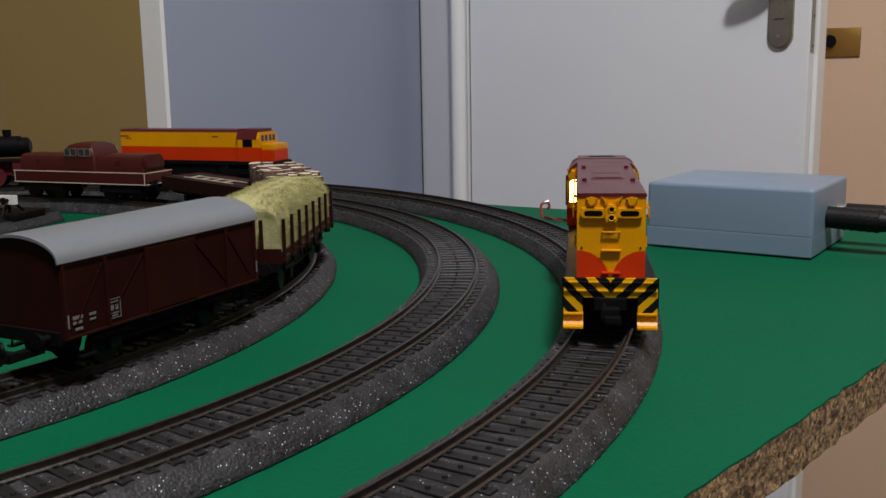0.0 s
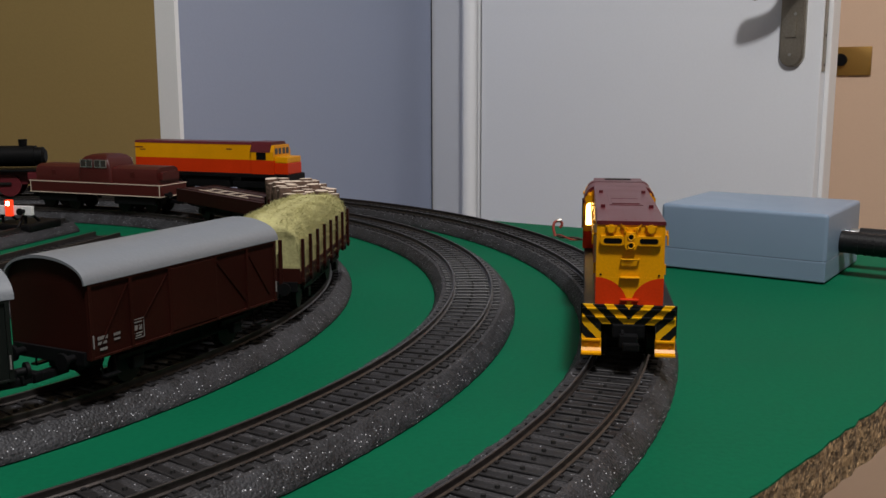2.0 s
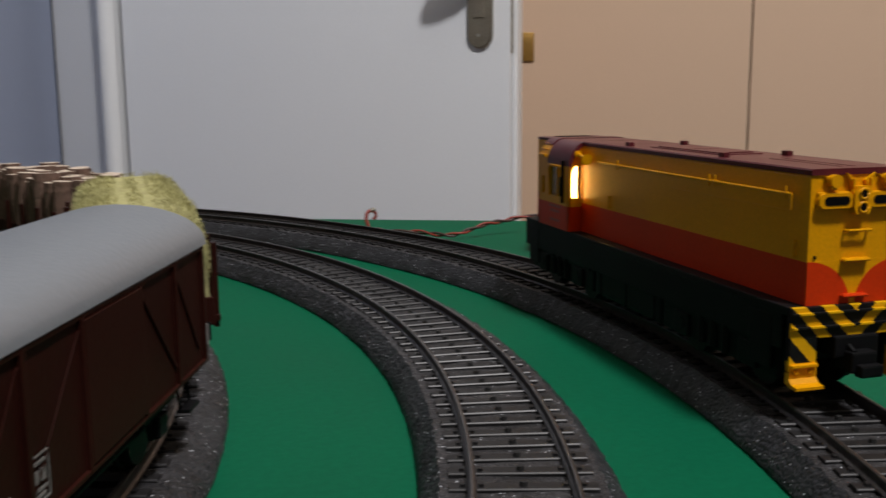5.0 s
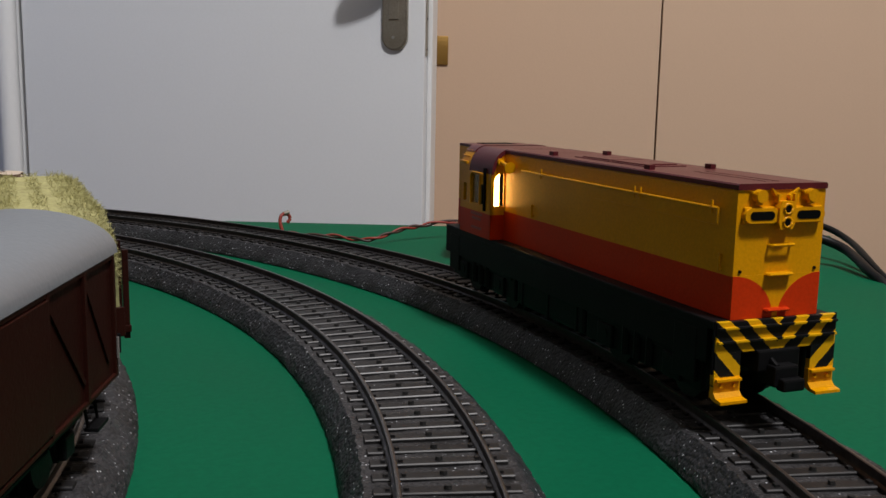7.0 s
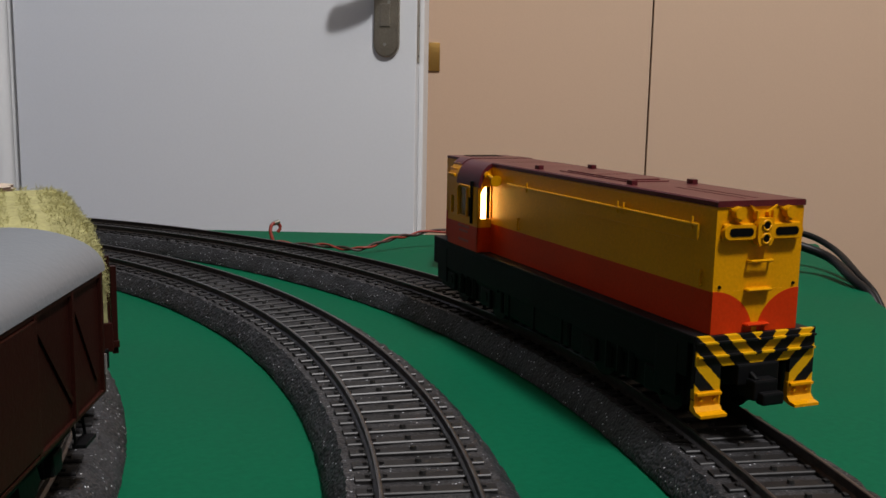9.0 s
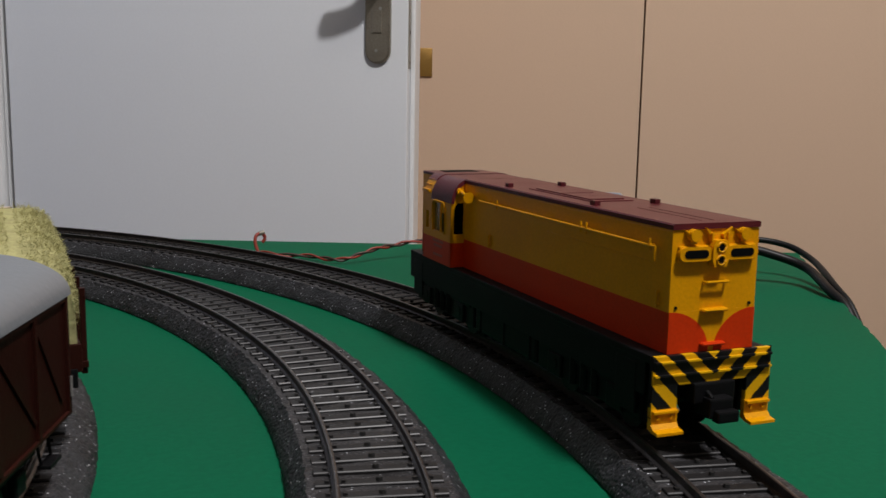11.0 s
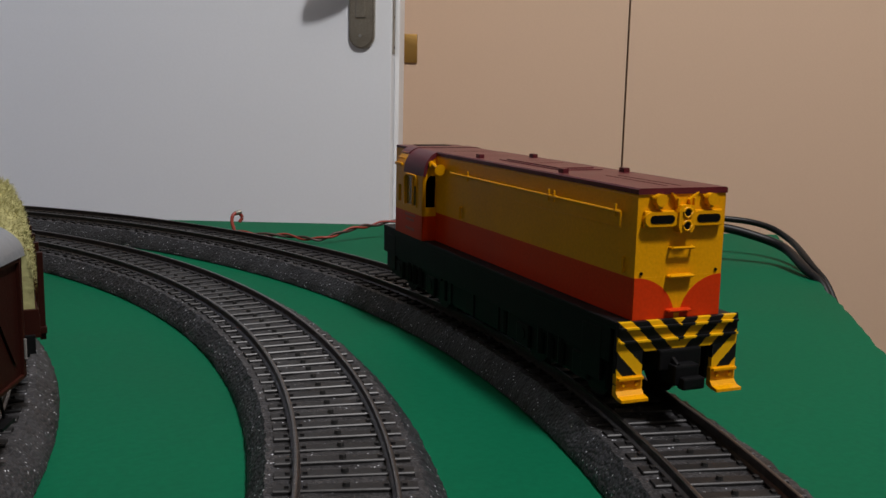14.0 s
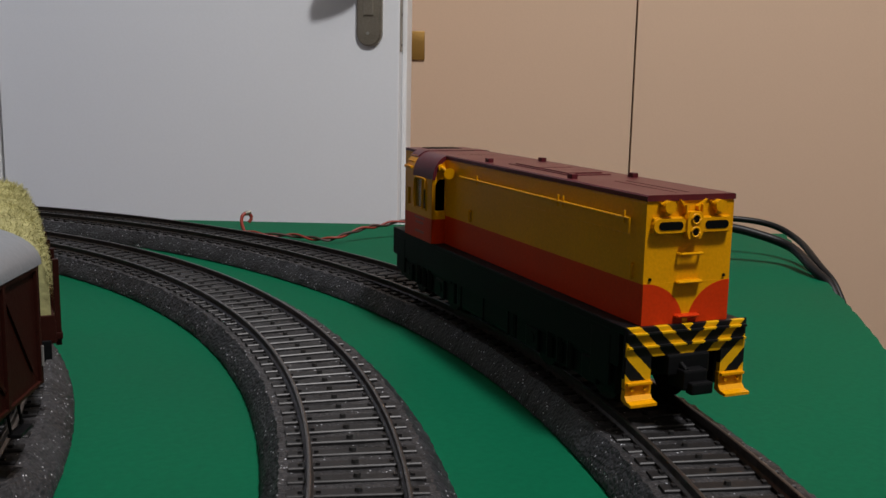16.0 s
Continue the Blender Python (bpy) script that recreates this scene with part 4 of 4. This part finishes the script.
def make_hay(m):
    load = thing("hay_load", m @ pose(0, 0, 0.0146), "pale yellow-green fibrous hay load on the stake wagon", "hay")
    rnd = random.Random(11)
    bm = B()
    nx, na = 70, 30
    rings = []
    for i in range(nx + 1):
        t = i / nx
        x = -48 + 96 * t
        end = min(1.0, 0.86 + 1.2 * min(t, 1 - t)) if 0 < t < 1 else 0.82
        ring = []
        for k in range(na + 1):
            a = math.pi * k / na
            y = 1.0 + 13.8 * (abs(math.cos(a)) ** 0.42) * (1 if math.cos(a) > 0 else -1)
            z = 22.8 * math.sin(a) ** 0.38 * end if 0 < k < na else 0.0
            nz = noise.noise(Vector((x * 0.09, y * 0.12, z * 0.12))) * 1.2 + noise.noise(Vector((x * 0.4, y * 0.4, z * 0.4))) * 0.45
            ring.append(bm.verts.new((x + rnd.uniform(-0.3, 0.3), y * (1 + 0.03 * nz), max(z + nz * (0.8 if 0 < k < na else 0), 0))))
        rings.append(ring)
    for a, b in zip(rings, rings[1:]):
        for k in range(na):
            bm.faces.new((a[k], b[k], b[k + 1], a[k + 1])).smooth = True
    for ring in (rings[0], rings[-1][::-1]):
        bm.faces.new(ring)
    bmesh.ops.recalc_face_normals(bm, faces=bm.faces)
    bm.normal_update()
    surf = [(v.co.copy(), v.normal.copy()) for v in bm.verts]
    part("mound", bm, HAY, load)
    verts, faces = [], []
    for _ in range(20000):
        c, n = rnd.choice(surf)
        d = Vector((rnd.uniform(-1, 1), rnd.uniform(-1, 1), rnd.uniform(-1, 1)))
        d = (d + n * 0.25).normalized() * rnd.uniform(0.5, 1.7)
        s = d.cross(Vector((rnd.uniform(-1, 1), rnd.uniform(-1, 1), rnd.uniform(-1, 1)))).normalized() * 0.055
        o = c + n * rnd.uniform(0.0, 0.5) + Vector((rnd.uniform(-0.8, 0.8), rnd.uniform(-1.6, 1.6) * n.z, rnd.uniform(-0.8, 0.8) * (1 - n.z)))
        b = len(verts)
        mid = o + d * 0.5 + n * rnd.uniform(-0.1, 0.5)
        for q in (o - s, o + s, mid - s, mid + s, o + d):
            verts.append(tuple(Vector((q.x, q.y, max(q.z, 0.1))) * 0.001))
        faces += [(b, b + 1, b + 3, b + 2), (b + 2, b + 3, b + 4)]
    me = bpy.data.meshes.new("loose_fibre")
    me.from_pydata(verts, [], faces)
    me.materials.append(HAY)
    ob = new("loose_fibre", me)
    ob.parent = load
    ob["kind"] = "stuff"
    return load


make_hay(HAY_POSE)

LOG_POSE = on_ring(CENTRE_C, R_C, 17.0, 0.028)
make_stake_wagon(LOG_POSE, 41.0, 6, 25.0, "brown stake wagon with posts carrying short logs")


def make_logs(m):
    rnd = random.Random(5)
    meshes = []
    for k in range(5):
        bm = B()
        r = 2.5 + 0.25 * k
        rod(bm, (0, 0, 0), (0, 0, 17.6 + k * 0.9), r, 12)
        for f in bm.faces:
            f.material_index = 1 if abs(f.normal.z) > 0.8 else 0
        for v in bm.verts:
            v.co.x += rnd.uniform(-0.25, 0.25)
            v.co.y += rnd.uniform(-0.25, 0.25)
        meshes.append(mesh_of("log", bm, (BARK, LOG_END)))
    for i in range(12):
        for j in range(5):
            x, y = -35 + i * 6.3 + rnd.uniform(-0.5, 0.5) + (1.5 if j % 2 else -1.5), -12 + j * 6.0 + rnd.uniform(-0.4, 0.4)
            ob = new("log", meshes[rnd.randrange(5)])
            ob.matrix_basis = m @ pose(x * 0.001, y * 0.001, 0.0146, rnd.uniform(-3, 3), rnd.uniform(-3, 3), rnd.uniform(0, 360))
            tagged(ob, "short brown log with a pale sawn end on the wagon", "log", "logs on the wagon")


make_logs(LOG_POSE)


def make_low_wagon(m):
    w = thing("low_sided_wagon", m, "low-sided brown open wagon with pale worn plank edges", "wagon", "wagons of the train")
    H = 57
    wagon_frame(w, H)
    axle_guards(w, (-26, 26))
    part("floor_boards", box(B(), -H, H, -15, 15, 13.2, 14.4, 0.2), BROWN, w)
    for s in (-1, 1):
        part("side_board", box(B(), -H, H, s * 15.2 - 0.5, s * 15.2 + 0.5, 9.6, 18.4, 0.15), BROWN, w)
        part("end_board", box(B(), s * H - 0.5, s * H + 0.5, -15.4, 15.4, 9.6, 18.4, 0.15), BROWN, w)
    for k in range(7):
        y = -12.6 + k * 4.2
        part("plank", box(B(), -H + 1, H - 1, y - 1.9, y + 1.9, 14.3, 18.0 + 0.3 * (k % 2), 0.2), BROWN_EDGE, w)
    for y in (-9.0, 1.0):
        part("pale_strip", box(B(), -36, 30, y - 0.35, y + 0.35, 18.0, 18.8, 0.1), CREAM, w, "pale worn strip")
    for x in (-30, -15, 0, 15):
        part("cross_strip", box(B(), x - 0.3, x + 0.3, -9.0, 1.0, 18.0, 18.7, 0.1), CREAM, w, "pale worn strip")
    return w


make_low_wagon(on_ring(CENTRE_C, R_C, 41.2, 0.028))


# ---- maroon centre-cab diesel ----
def make_centre_cab(m):
    d = thing("centre_cab_diesel_locomotive", m, "dark maroon model diesel with central cab and cream lines", "locomotive", "model locomotives")
    H = 60
    bm = B()
    box(bm, -H, H, -15, 15, 10.0, 19.5, 1.2)
    skirt = part("skirt", bm, MAROON_DARK, d)
    bm = B()
    for z in (10.8, 19.0):
        for s in (-1, 1):
            box(bm, -H, H, s * 15.02 - 0.12, s * 15.02 + 0.12, z - 0.3, z + 0.3)
            box(bm, s * H - 0.12, s * H + 0.12, -14.4, 14.4, z - 0.3, z + 0.3)
    for s in (-1, 1):
        for x in (-H + 1.2, H - 1.2):
            box(bm, x - 0.3, x + 0.3, s * 15.02 - 0.12, s * 15.02 + 0.12, 10.8, 19.0)
    part("cream_line", bm, CREAM, skirt, "thin cream lining")
    for x0, x1 in ((-H + 2, -12), (14, H - 2)):
        bm = B()
        pts = [(-12.5, 19.4), (12.5, 19.4), (12.5, 27.0), (11.2, 29.8), (8, 31.2), (-8, 31.2), (-11.2, 29.8), (-12.5, 27.0)]
        prism(bm, pts, x0, x1)
        bmesh.ops.bevel(bm, geom=[e for e in bm.edges if all(abs(v.co.x - (x0 if x0 < 0 else x1)) < 0.01 for v in e.verts)], offset=3.0, segments=4, affect="EDGES")
        part("hood", bm, MAROON_DARK, d, smooth=True)
    bm = B()
    rings = []
    for z, hx, hy in ((19.4, 15.2, 14.4), (29.8, 14.6, 14.2), (35.8, 12.4, 13.6), (38.0, 10.4, 11.8), (39.4, 6.4, 8.0), (39.8, 3.0, 4.0)):
        ring = []
        for k in range(24):
            a = 2 * math.pi * k / 24
            c, q = math.cos(a), math.sin(a)
            ring.append(bm.verts.new((1 + hx * math.copysign(abs(c) ** 0.16, c), hy * math.copysign(abs(q) ** 0.16, q), z)))
        rings.append(ring)
    for lo, hi in zip(rings, rings[1:]):
        for k in range(24):
            bm.faces.new((lo[k], lo[(k + 1) % 24], hi[(k + 1) % 24], hi[k]))
    bm.faces.new(rings[-1])
    bm.faces.new(rings[0][::-1])
    cab = part("cab", bm, MAROON_DARK, d, smooth=True)
    for s in (-1, 1):
        for x in (-8.4, -3.0, 4.4, 9.8):
            bm = B()
            box(bm, x - 2.2, x + 2.2, s * 14.0 - 0.5, s * 14.0 + 0.5, 30.6, 35.4, 0.4)
            win = part("window", bm, FROSTED, cab)
            bm = B()
            for zz in (30.4, 35.6):
                box(bm, x - 2.6, x + 2.6, s * 14.1 - 0.55, s * 14.1 + 0.55, zz - 0.25, zz + 0.25)
            for q in (-2.5, 2.5):
                box(bm, x + q - 0.25, x + q + 0.25, s * 14.1 - 0.55, s * 14.1 + 0.55, 30.4, 35.6)
            part("window_frame", bm, STEEL, win)
        for x in (-38, 34):
            part("number_plate", box(B(), x - 2, x + 2, s * 12.5 - 0.2, s * 12.5 + 0.3, 24, 27.5), MAROON_DARK, d)
    for cx in (-35, 35):
        bm = B()
        for s in (-1, 1):
            box(bm, cx - 18, cx + 18, s * 12.4 - 0.9, s * 12.4 + 0.9, 4.4, 9.4, 0.4)
        box(bm, cx - 16, cx + 16, -7, 7, 4, 12.2)
        bogie = part("bogie", bm, BLACK, d)
        for x in (cx - 12, cx + 12):
            axle(bogie, x, WHEEL_BIG, 5.8)
    buffers(d, H, 12.0)
    return d


make_centre_cab(on_ring(CENTRE_C, R_C, 68.6, 0.036))


# ---- second yellow and red diesel, far side ----
def make_cab_forward(m):
    d = thing("nose_cab_diesel_locomotive", m, "yellow and orange-red model diesel with maroon roof and low nose", "locomotive", "model locomotives")
    X0, X1, W = -74.0, 60.0, 11.5
    part("frame", box(B(), -75, 78, -14.5, 14.5, 13.0, 16.2, 0.4), BLACK, d)
    part("lower_body", box(B(), X0, X1, -W, W, 16.1, 27.5), RED, d)
    bm = B()
    prism(bm, [(-W, 27.5), (W, 27.5), (W, 40.2), (-W, 40.2)], X0, X1)
    upper = part("upper_body", bm, YELLOW, d)
    bm = B()
    prism(bm, [(-W - 0.2, 40.1), (W + 0.2, 40.1), (W - 1.2, 42.0), (-W + 1.2, 42.0)], X0 - 0.3, X1 + 0.2)
    part("roof", bm, MAROON, d)
    # cab with sloping roof sides and nose
    CW = 14.2
    part("cab_lower", box(B(), 45, X1 + 6, -CW, CW, 16.1, 27.6), RED, d)
    bm = B()
    prism(bm, [(-CW, 27.6), (CW, 27.6), (CW, 34.5), (W, 40.0), (-W, 40.0), (-CW, 34.5)], 45, X1 + 6)
    cab = part("cab", bm, YELLOW, d)
    bm = B()
    prism(bm, [(-CW - 0.3, 34.3), (-W, 41.0), (-W + 1.0, 42.6), (W - 1.0, 42.6), (W, 41.0), (CW + 0.3, 34.3), (CW - 0.3, 34.3), (W - 0.6, 40), (-W + 0.6, 40), (-CW + 0.3, 34.3)], 44, X1 + 3)
    part("cab_roof", bm, MAROON, d)
    for s in (-1, 1):
        part("cab_window", box(B(), 50, 59, s * CW - 0.3, s * CW + 0.15, 28.0, 34.2, 0.2), HOLE, cab, "dark side window")
        for y in (3.2, 9.0):
            part("windscreen", box(B(), X1 + 5.7, X1 + 6.2, s * y - 2.2, s * y + 2.2, 32.5, 37.5, 0.2), FROSTED, cab)
        for x, w in ((-70, 9), (-66, 6), (22, 6)):
            part("lettering", box(B(), x - w / 2, x + w / 2, s * W - 0.1, s * W + 0.1, 35.6 if x != -66 else 33.8, 36.6 if x != -66 else 34.6), MAROON, upper)
    part("nose_lower", box(B(), X1 + 5.8, 78, -W, W, 16.1, 25.5, 0.8), RED, d)
    part("nose_upper", box(B(), X1 + 5.9, 77.6, -W, W, 25.4, 30.6, 0.8), YELLOW, d)
    part("pilot", box(B(), 78.1, 79.3, -14.4, 14.4, 4, 16.0, 0.2), BLACK, d)
    for cx in (-50, 50):
        bm = B()
        for s in (-1, 1):
            box(bm, cx - 24, cx + 24, s * 12.2 - 0.9, s * 12.2 + 0.9, 4.4, 9.6, 0.4)
        box(bm, cx - 20, cx + 20, -7, 7, 4, 13.2)
        bogie = part("bogie", bm, BLACK, d)
        for x in (cx - 17, cx, cx + 17):
            axle(bogie, x, WHEEL_BIG, 5.8)
    part("fuel_tank", box(B(), -22, 22, -12.5, 12.5, 3.6, 13.2, 1.0), BLACK, d)
    return d


make_cab_forward(on_ring(CENTRE_A, R_A, 69.4, 0.05))


# ---- black steam locomotive ----
def make_steam(m):
    e = thing("steam_locomotive", m, "black model steam locomotive with dark red wheels", "locomotive", "model locomotives")
    bm = B()
    rod(bm, (-70, 0, 31), (48, 0, 31), 8.8, 28)
    boiler = part("boiler", bm, BLACK, e, smooth=True)
    bm = B()
    rod(bm, (47, 0, 31), (54, 0, 31), 7.6, 28)
    rod(bm, (54, 0, 31), (56, 0, 31), 7.4, 28, 5)
    part("smokebox_door", bm, BLACK, boiler, smooth=True)
    bm = B()
    rod(bm, (38, 0, 39), (38, 0, 45), 3.2, 18, 3.6)
    part("chimney", bm, BLACK, boiler, smooth=True)
    bm = B()
    rod(bm, (8, 0, 38), (8, 0, 43), 4.2, 18, 3.2)
    rod(bm, (-22, 0, 38), (-22, 0, 42.5), 4.4, 18, 3.4)
    part("dome", bm, BLACK, boiler, smooth=True)
    part("running_plate", box(B(), -72, 60, -14.5, 14.5, 19.2, 20.6, 0.3), BLACK, e)
    part("main_frame", box(B(), -68, 60, -7, 7, 8, 20, 0.4), MAROON, e)
    part("cab", box(B(), -96, -70, -14.5, 14.5, 18, 43, 1.5), BLACK, e)
    bm = B()
    box(bm, 44, 60, -14, 14, 12, 19, 0.5)
    part("buffer_beam", bm, MAROON, e)
    buffers(e, 60, 16)
    for x in (-48, -22, 4, 28):
        for s in (-1, 1):
            bm = B()
            rod(bm, (x, s * 8.5 - 1.2, 9.2 - DROP), (x, s * 8.5 + 1.2, 9.2 - DROP), 9.2, 24)
            part("driving_wheel", bm, MAROON, e, smooth=True)
    for s in (-1, 1):
        part("coupling_rod", box(B(), -50, 30, s * 11.0 - 0.6, s * 11.0 + 0.6, 8.2, 10.2, 0.2), WHEEL, e)
    return e


make_steam(on_ring(CENTRE_B, R_B, 97.0, 0.04))


# ---- sidings with lit buffer stops ----
def make_buffer_stop(m):
    s = thing("buffer_stop", m, "black buffer stop with white beam and lit red lamp", "buffer stop", "lit buffer stops")
    bm = B()
    for y in (-8.7, 8.7):
        rod(bm, (-16, y, RAIL_TOP * 1000), (0, y, 21), 0.9, 8)
        rod(bm, (0, y, RAIL_TOP * 1000 - 1), (0, y, 22), 1.0, 8)
        rod(bm, (8, y, RAIL_TOP * 1000), (0, y, 19), 0.9, 8)
    part("rail_frame", bm, BLACK, s)
    part("beam", box(B(), 0.5, 3, -16, 16, 17.2, 23.2, 0.3), WHITE, s, "white painted beam")
    for y in (-10, 10):
        bm = B()
        rod(bm, (3, y, 20), (6.5, y, 20), 1.3, 10)
        rod(bm, (6.5, y, 20), (7.6, y, 20), 2.3, 14)
        part("buffer", bm, BLACK, s, smooth=True)
    part("lamp_body", box(B(), 2.4, 5.4, -2.4, 2.4, 16.5, 27.2, 0.5), RED_LAMP, s, "translucent red lamp body")
    part("lamp_bulb", box(B(), 5.3, 5.9, -1.2, 1.2, 23.6, 26.4, 0.3), LAMP_CORE, s, "bright glowing lamp")
    bm = B()
    box(bm, -28, 6, -15.5, 15.5, 6.0, 11.4, 1.5)
    part("base", bm, BLACK, s)
    return s


straight_track((-0.163, 0.630), -103.5, 0.32, "straight siding track on a grey ballast bed")
straight_track((-0.219, 0.600), -103.5, 0.28, "straight siding track on a grey ballast bed")
straight_track((-0.280, 0.668), -104.0, 0.34, "straight siding track ending at a buffer stop")
straight_track((-0.358, 0.680), -104.0, 0.34, "straight siding track ending at a buffer stop")
make_buffer_stop(pose(-0.280, 0.668, 0, 0, 0, -104.0) @ pose(0.042, 0, 0))
make_buffer_stop(pose(-0.358, 0.680, 0, 0, 0, -104.0) @ pose(0.022, 0, 0))


# ---- power supply ----
def make_supply():
    u = Vector((0.829, -0.559))
    yaw = math.degrees(math.atan2(u.y, u.x))
    s = thing("power_supply_box", pose(0.186, 0.480, 0, 0, 0, yaw), "grey-blue plastic power supply box with a black plug", "power supply")
    L, Wd, H, SEAMZ = 88.0, 76.0, 36.0, 11.8
    bm = B()
    box(bm, -L, 0, 0, Wd, 1.0, SEAMZ - 0.1, 0.6)
    part("base_shell", bm, BLUE_BOX, s)
    part("joint", box(B(), -L + 0.5, -0.5, 0.5, Wd - 0.5, SEAMZ - 0.6, SEAMZ + 0.6), HOLE, s)
    bm = B()
    box(bm, -L, 0, 0, Wd, SEAMZ + 0.1, H, 0.0)
    bmesh.ops.bevel(bm, geom=[e for e in bm.edges if max(v.co.z for v in e.verts) > H - 1], offset=2.2, segments=3, profile=0.6, affect="EDGES")
    part("cover", bm, BLUE_BOX, s, smooth=True)
    for x in (-L + 8, -8):
        for y in (8, Wd - 8):
            part("foot", rod(B(), (x, y, 0), (x, y, 1.4), 4, 14), RUBBER, s)
    return s, yaw


SUPPLY, SUPPLY_YAW = make_supply()


def make_plug():
    p = thing("mains_plug", pose(0.186, 0.480, 0, 0, 0, SUPPLY_YAW), "black ribbed appliance plugs in the supply box", "plug")
    bm = B()
    rod(bm, (0.2, 31, 18.4), (26, 31, 17.6), 5.9, 20, 5.9)
    rod(bm, (26, 31, 17.6), (52, 31, 16.5), 5.4, 18, 3.4)
    part("plug_body", bm, RUBBER, p, smooth=True)
    for k in range(5):
        part("grip_rib", rod(B(), (8 + k * 4, 31, 18.1 - k * 0.1), (9.6 + k * 4, 31, 18.1 - k * 0.1), 6.15, 18), RUBBER, p)
    bm = B()
    rod(bm, (5, 54, 18.5), (24, 54, 18.5), 4.8, 16)
    rod(bm, (24, 54, 18.5), (46, 54, 18), 4.2, 16, 2.4)
    small = part("small_plug", bm, RUBBER, p, smooth=True)
    part("metal_collar", rod(B(), (0.2, 54, 18.5), (5.2, 54, 18.5), 4.2, 18), STEEL, small, "bright metal collar")
    return p


make_plug()


def supply_point(x, y, z):
    return tuple((pose(0.186, 0.480, 0, 0, 0, SUPPLY_YAW) @ Vector((x * 0.001, y * 0.001, z * 0.001))) * 1000)


bm = tube(B(), glide([supply_point(48, 31, 16.6), supply_point(62, 30, 14), (263, 455, 9), (253, 433, 3), (249, 419, -4), (243, 405, -25), (240, 398, -70), (238, 385, -160), (235, 370, -500), (236, 372, -757)]), 2.1, 10)
solid("mains_cable", bm, RUBBER, "thick black mains cable hanging over the table edge", "cable", smooth=True)
bm = tube(B(), glide([supply_point(42, 54, 18.1), supply_point(72, 50, 16), (275, 462, 11), (260, 436, 4), (254, 421, -4), (250, 408, -25), (248, 400, -70), (246, 386, -160), (246, 380, -500), (246, 384, -758)]), 1.5, 10)
solid("thin_cable", bm, RUBBER, "thin black cable hanging over the table edge", "cable", smooth=True)


# ---- twisted feed wires ----
def make_wires():
    w = thing("feed_wires", pose(0, 0, 0), "twisted red and dark feed wires across the board", "wire")
    base = glide([(67, 634, 1.4), (74, 621, 1.4), (85, 614, 1.4), (90, 600, 1.6), (97, 594, 1.8), (106.5, 594, 4.0), (117, 596, 6.0), (127, 598, 6.4), (140, 597, 8.0), (170, 591, 6), (205, 583, 6)], 12)
    for k, m in ((0, WIRE_RED), (1, WIRE_DARK)):
        pts = []
        for i, p in enumerate(base):
            a = i * 0.3 + k * math.pi
            pts.append(p + Vector((0.5 * math.cos(a) * 0.5, 0.7 * math.cos(a), 0.7 * math.sin(a) + 0.6)))
        part("wire", tube(B(), pts, 0.6, 8), m, w)
    loop = [(66, 632, 1.5), (65, 634, 7), (66, 635, 10.5), (69, 636, 11.5), (71, 636, 9), (69.5, 636, 6.5)]
    part("wire_loop", tube(B(), glide(loop, 8), 0.9, 8), WIRE_RED, w)
    part("wire_end", rod(B(), (67.4, 635.6, 11.2), (70.4, 636.3, 11.8), 1.2, 10), NICKEL, w, "bare dull metal wire end")
    return w


make_wires()

# ---- the tracks' rings and their sleepers ----
RING_A, N_A = make_ring(CENTRE_A, R_A, None, "outer curved model track on dark grey foam ballast", 1)
RING_B, N_B = make_ring(CENTRE_B, R_B, None, "middle curved model track on dark grey foam ballast", 2)
RING_C, N_C = make_ring(CENTRE_C, R_C, None, "inner curved model track under the goods train", 3)
ring_sleepers(RING_A, CENTRE_A, R_A, N_A, -75, 50, 1)
ring_sleepers(RING_B, CENTRE_B, R_B, N_B, -85, 55, 2)
ring_sleepers(RING_C, CENTRE_C, R_C, N_C, -70, -10, 3)


def motions():
    """The lamp board glows in the cab window, then tips flat onto the cab floor, and the cab goes dark."""
    lit = pose(-0.0393, -0.0127, 0.0335)
    tip = pose(-0.0420, -0.0110, 0.0265, 0, 45, 0)
    down = pose(-0.0490, -0.0100, 0.0194, 0, 90, 0)
    walk(CAB_LAMP_BOARD, [(0.0, lit), (9.4, lit), (9.7, tip), (10.0, down), (16.0, down)])


motions()
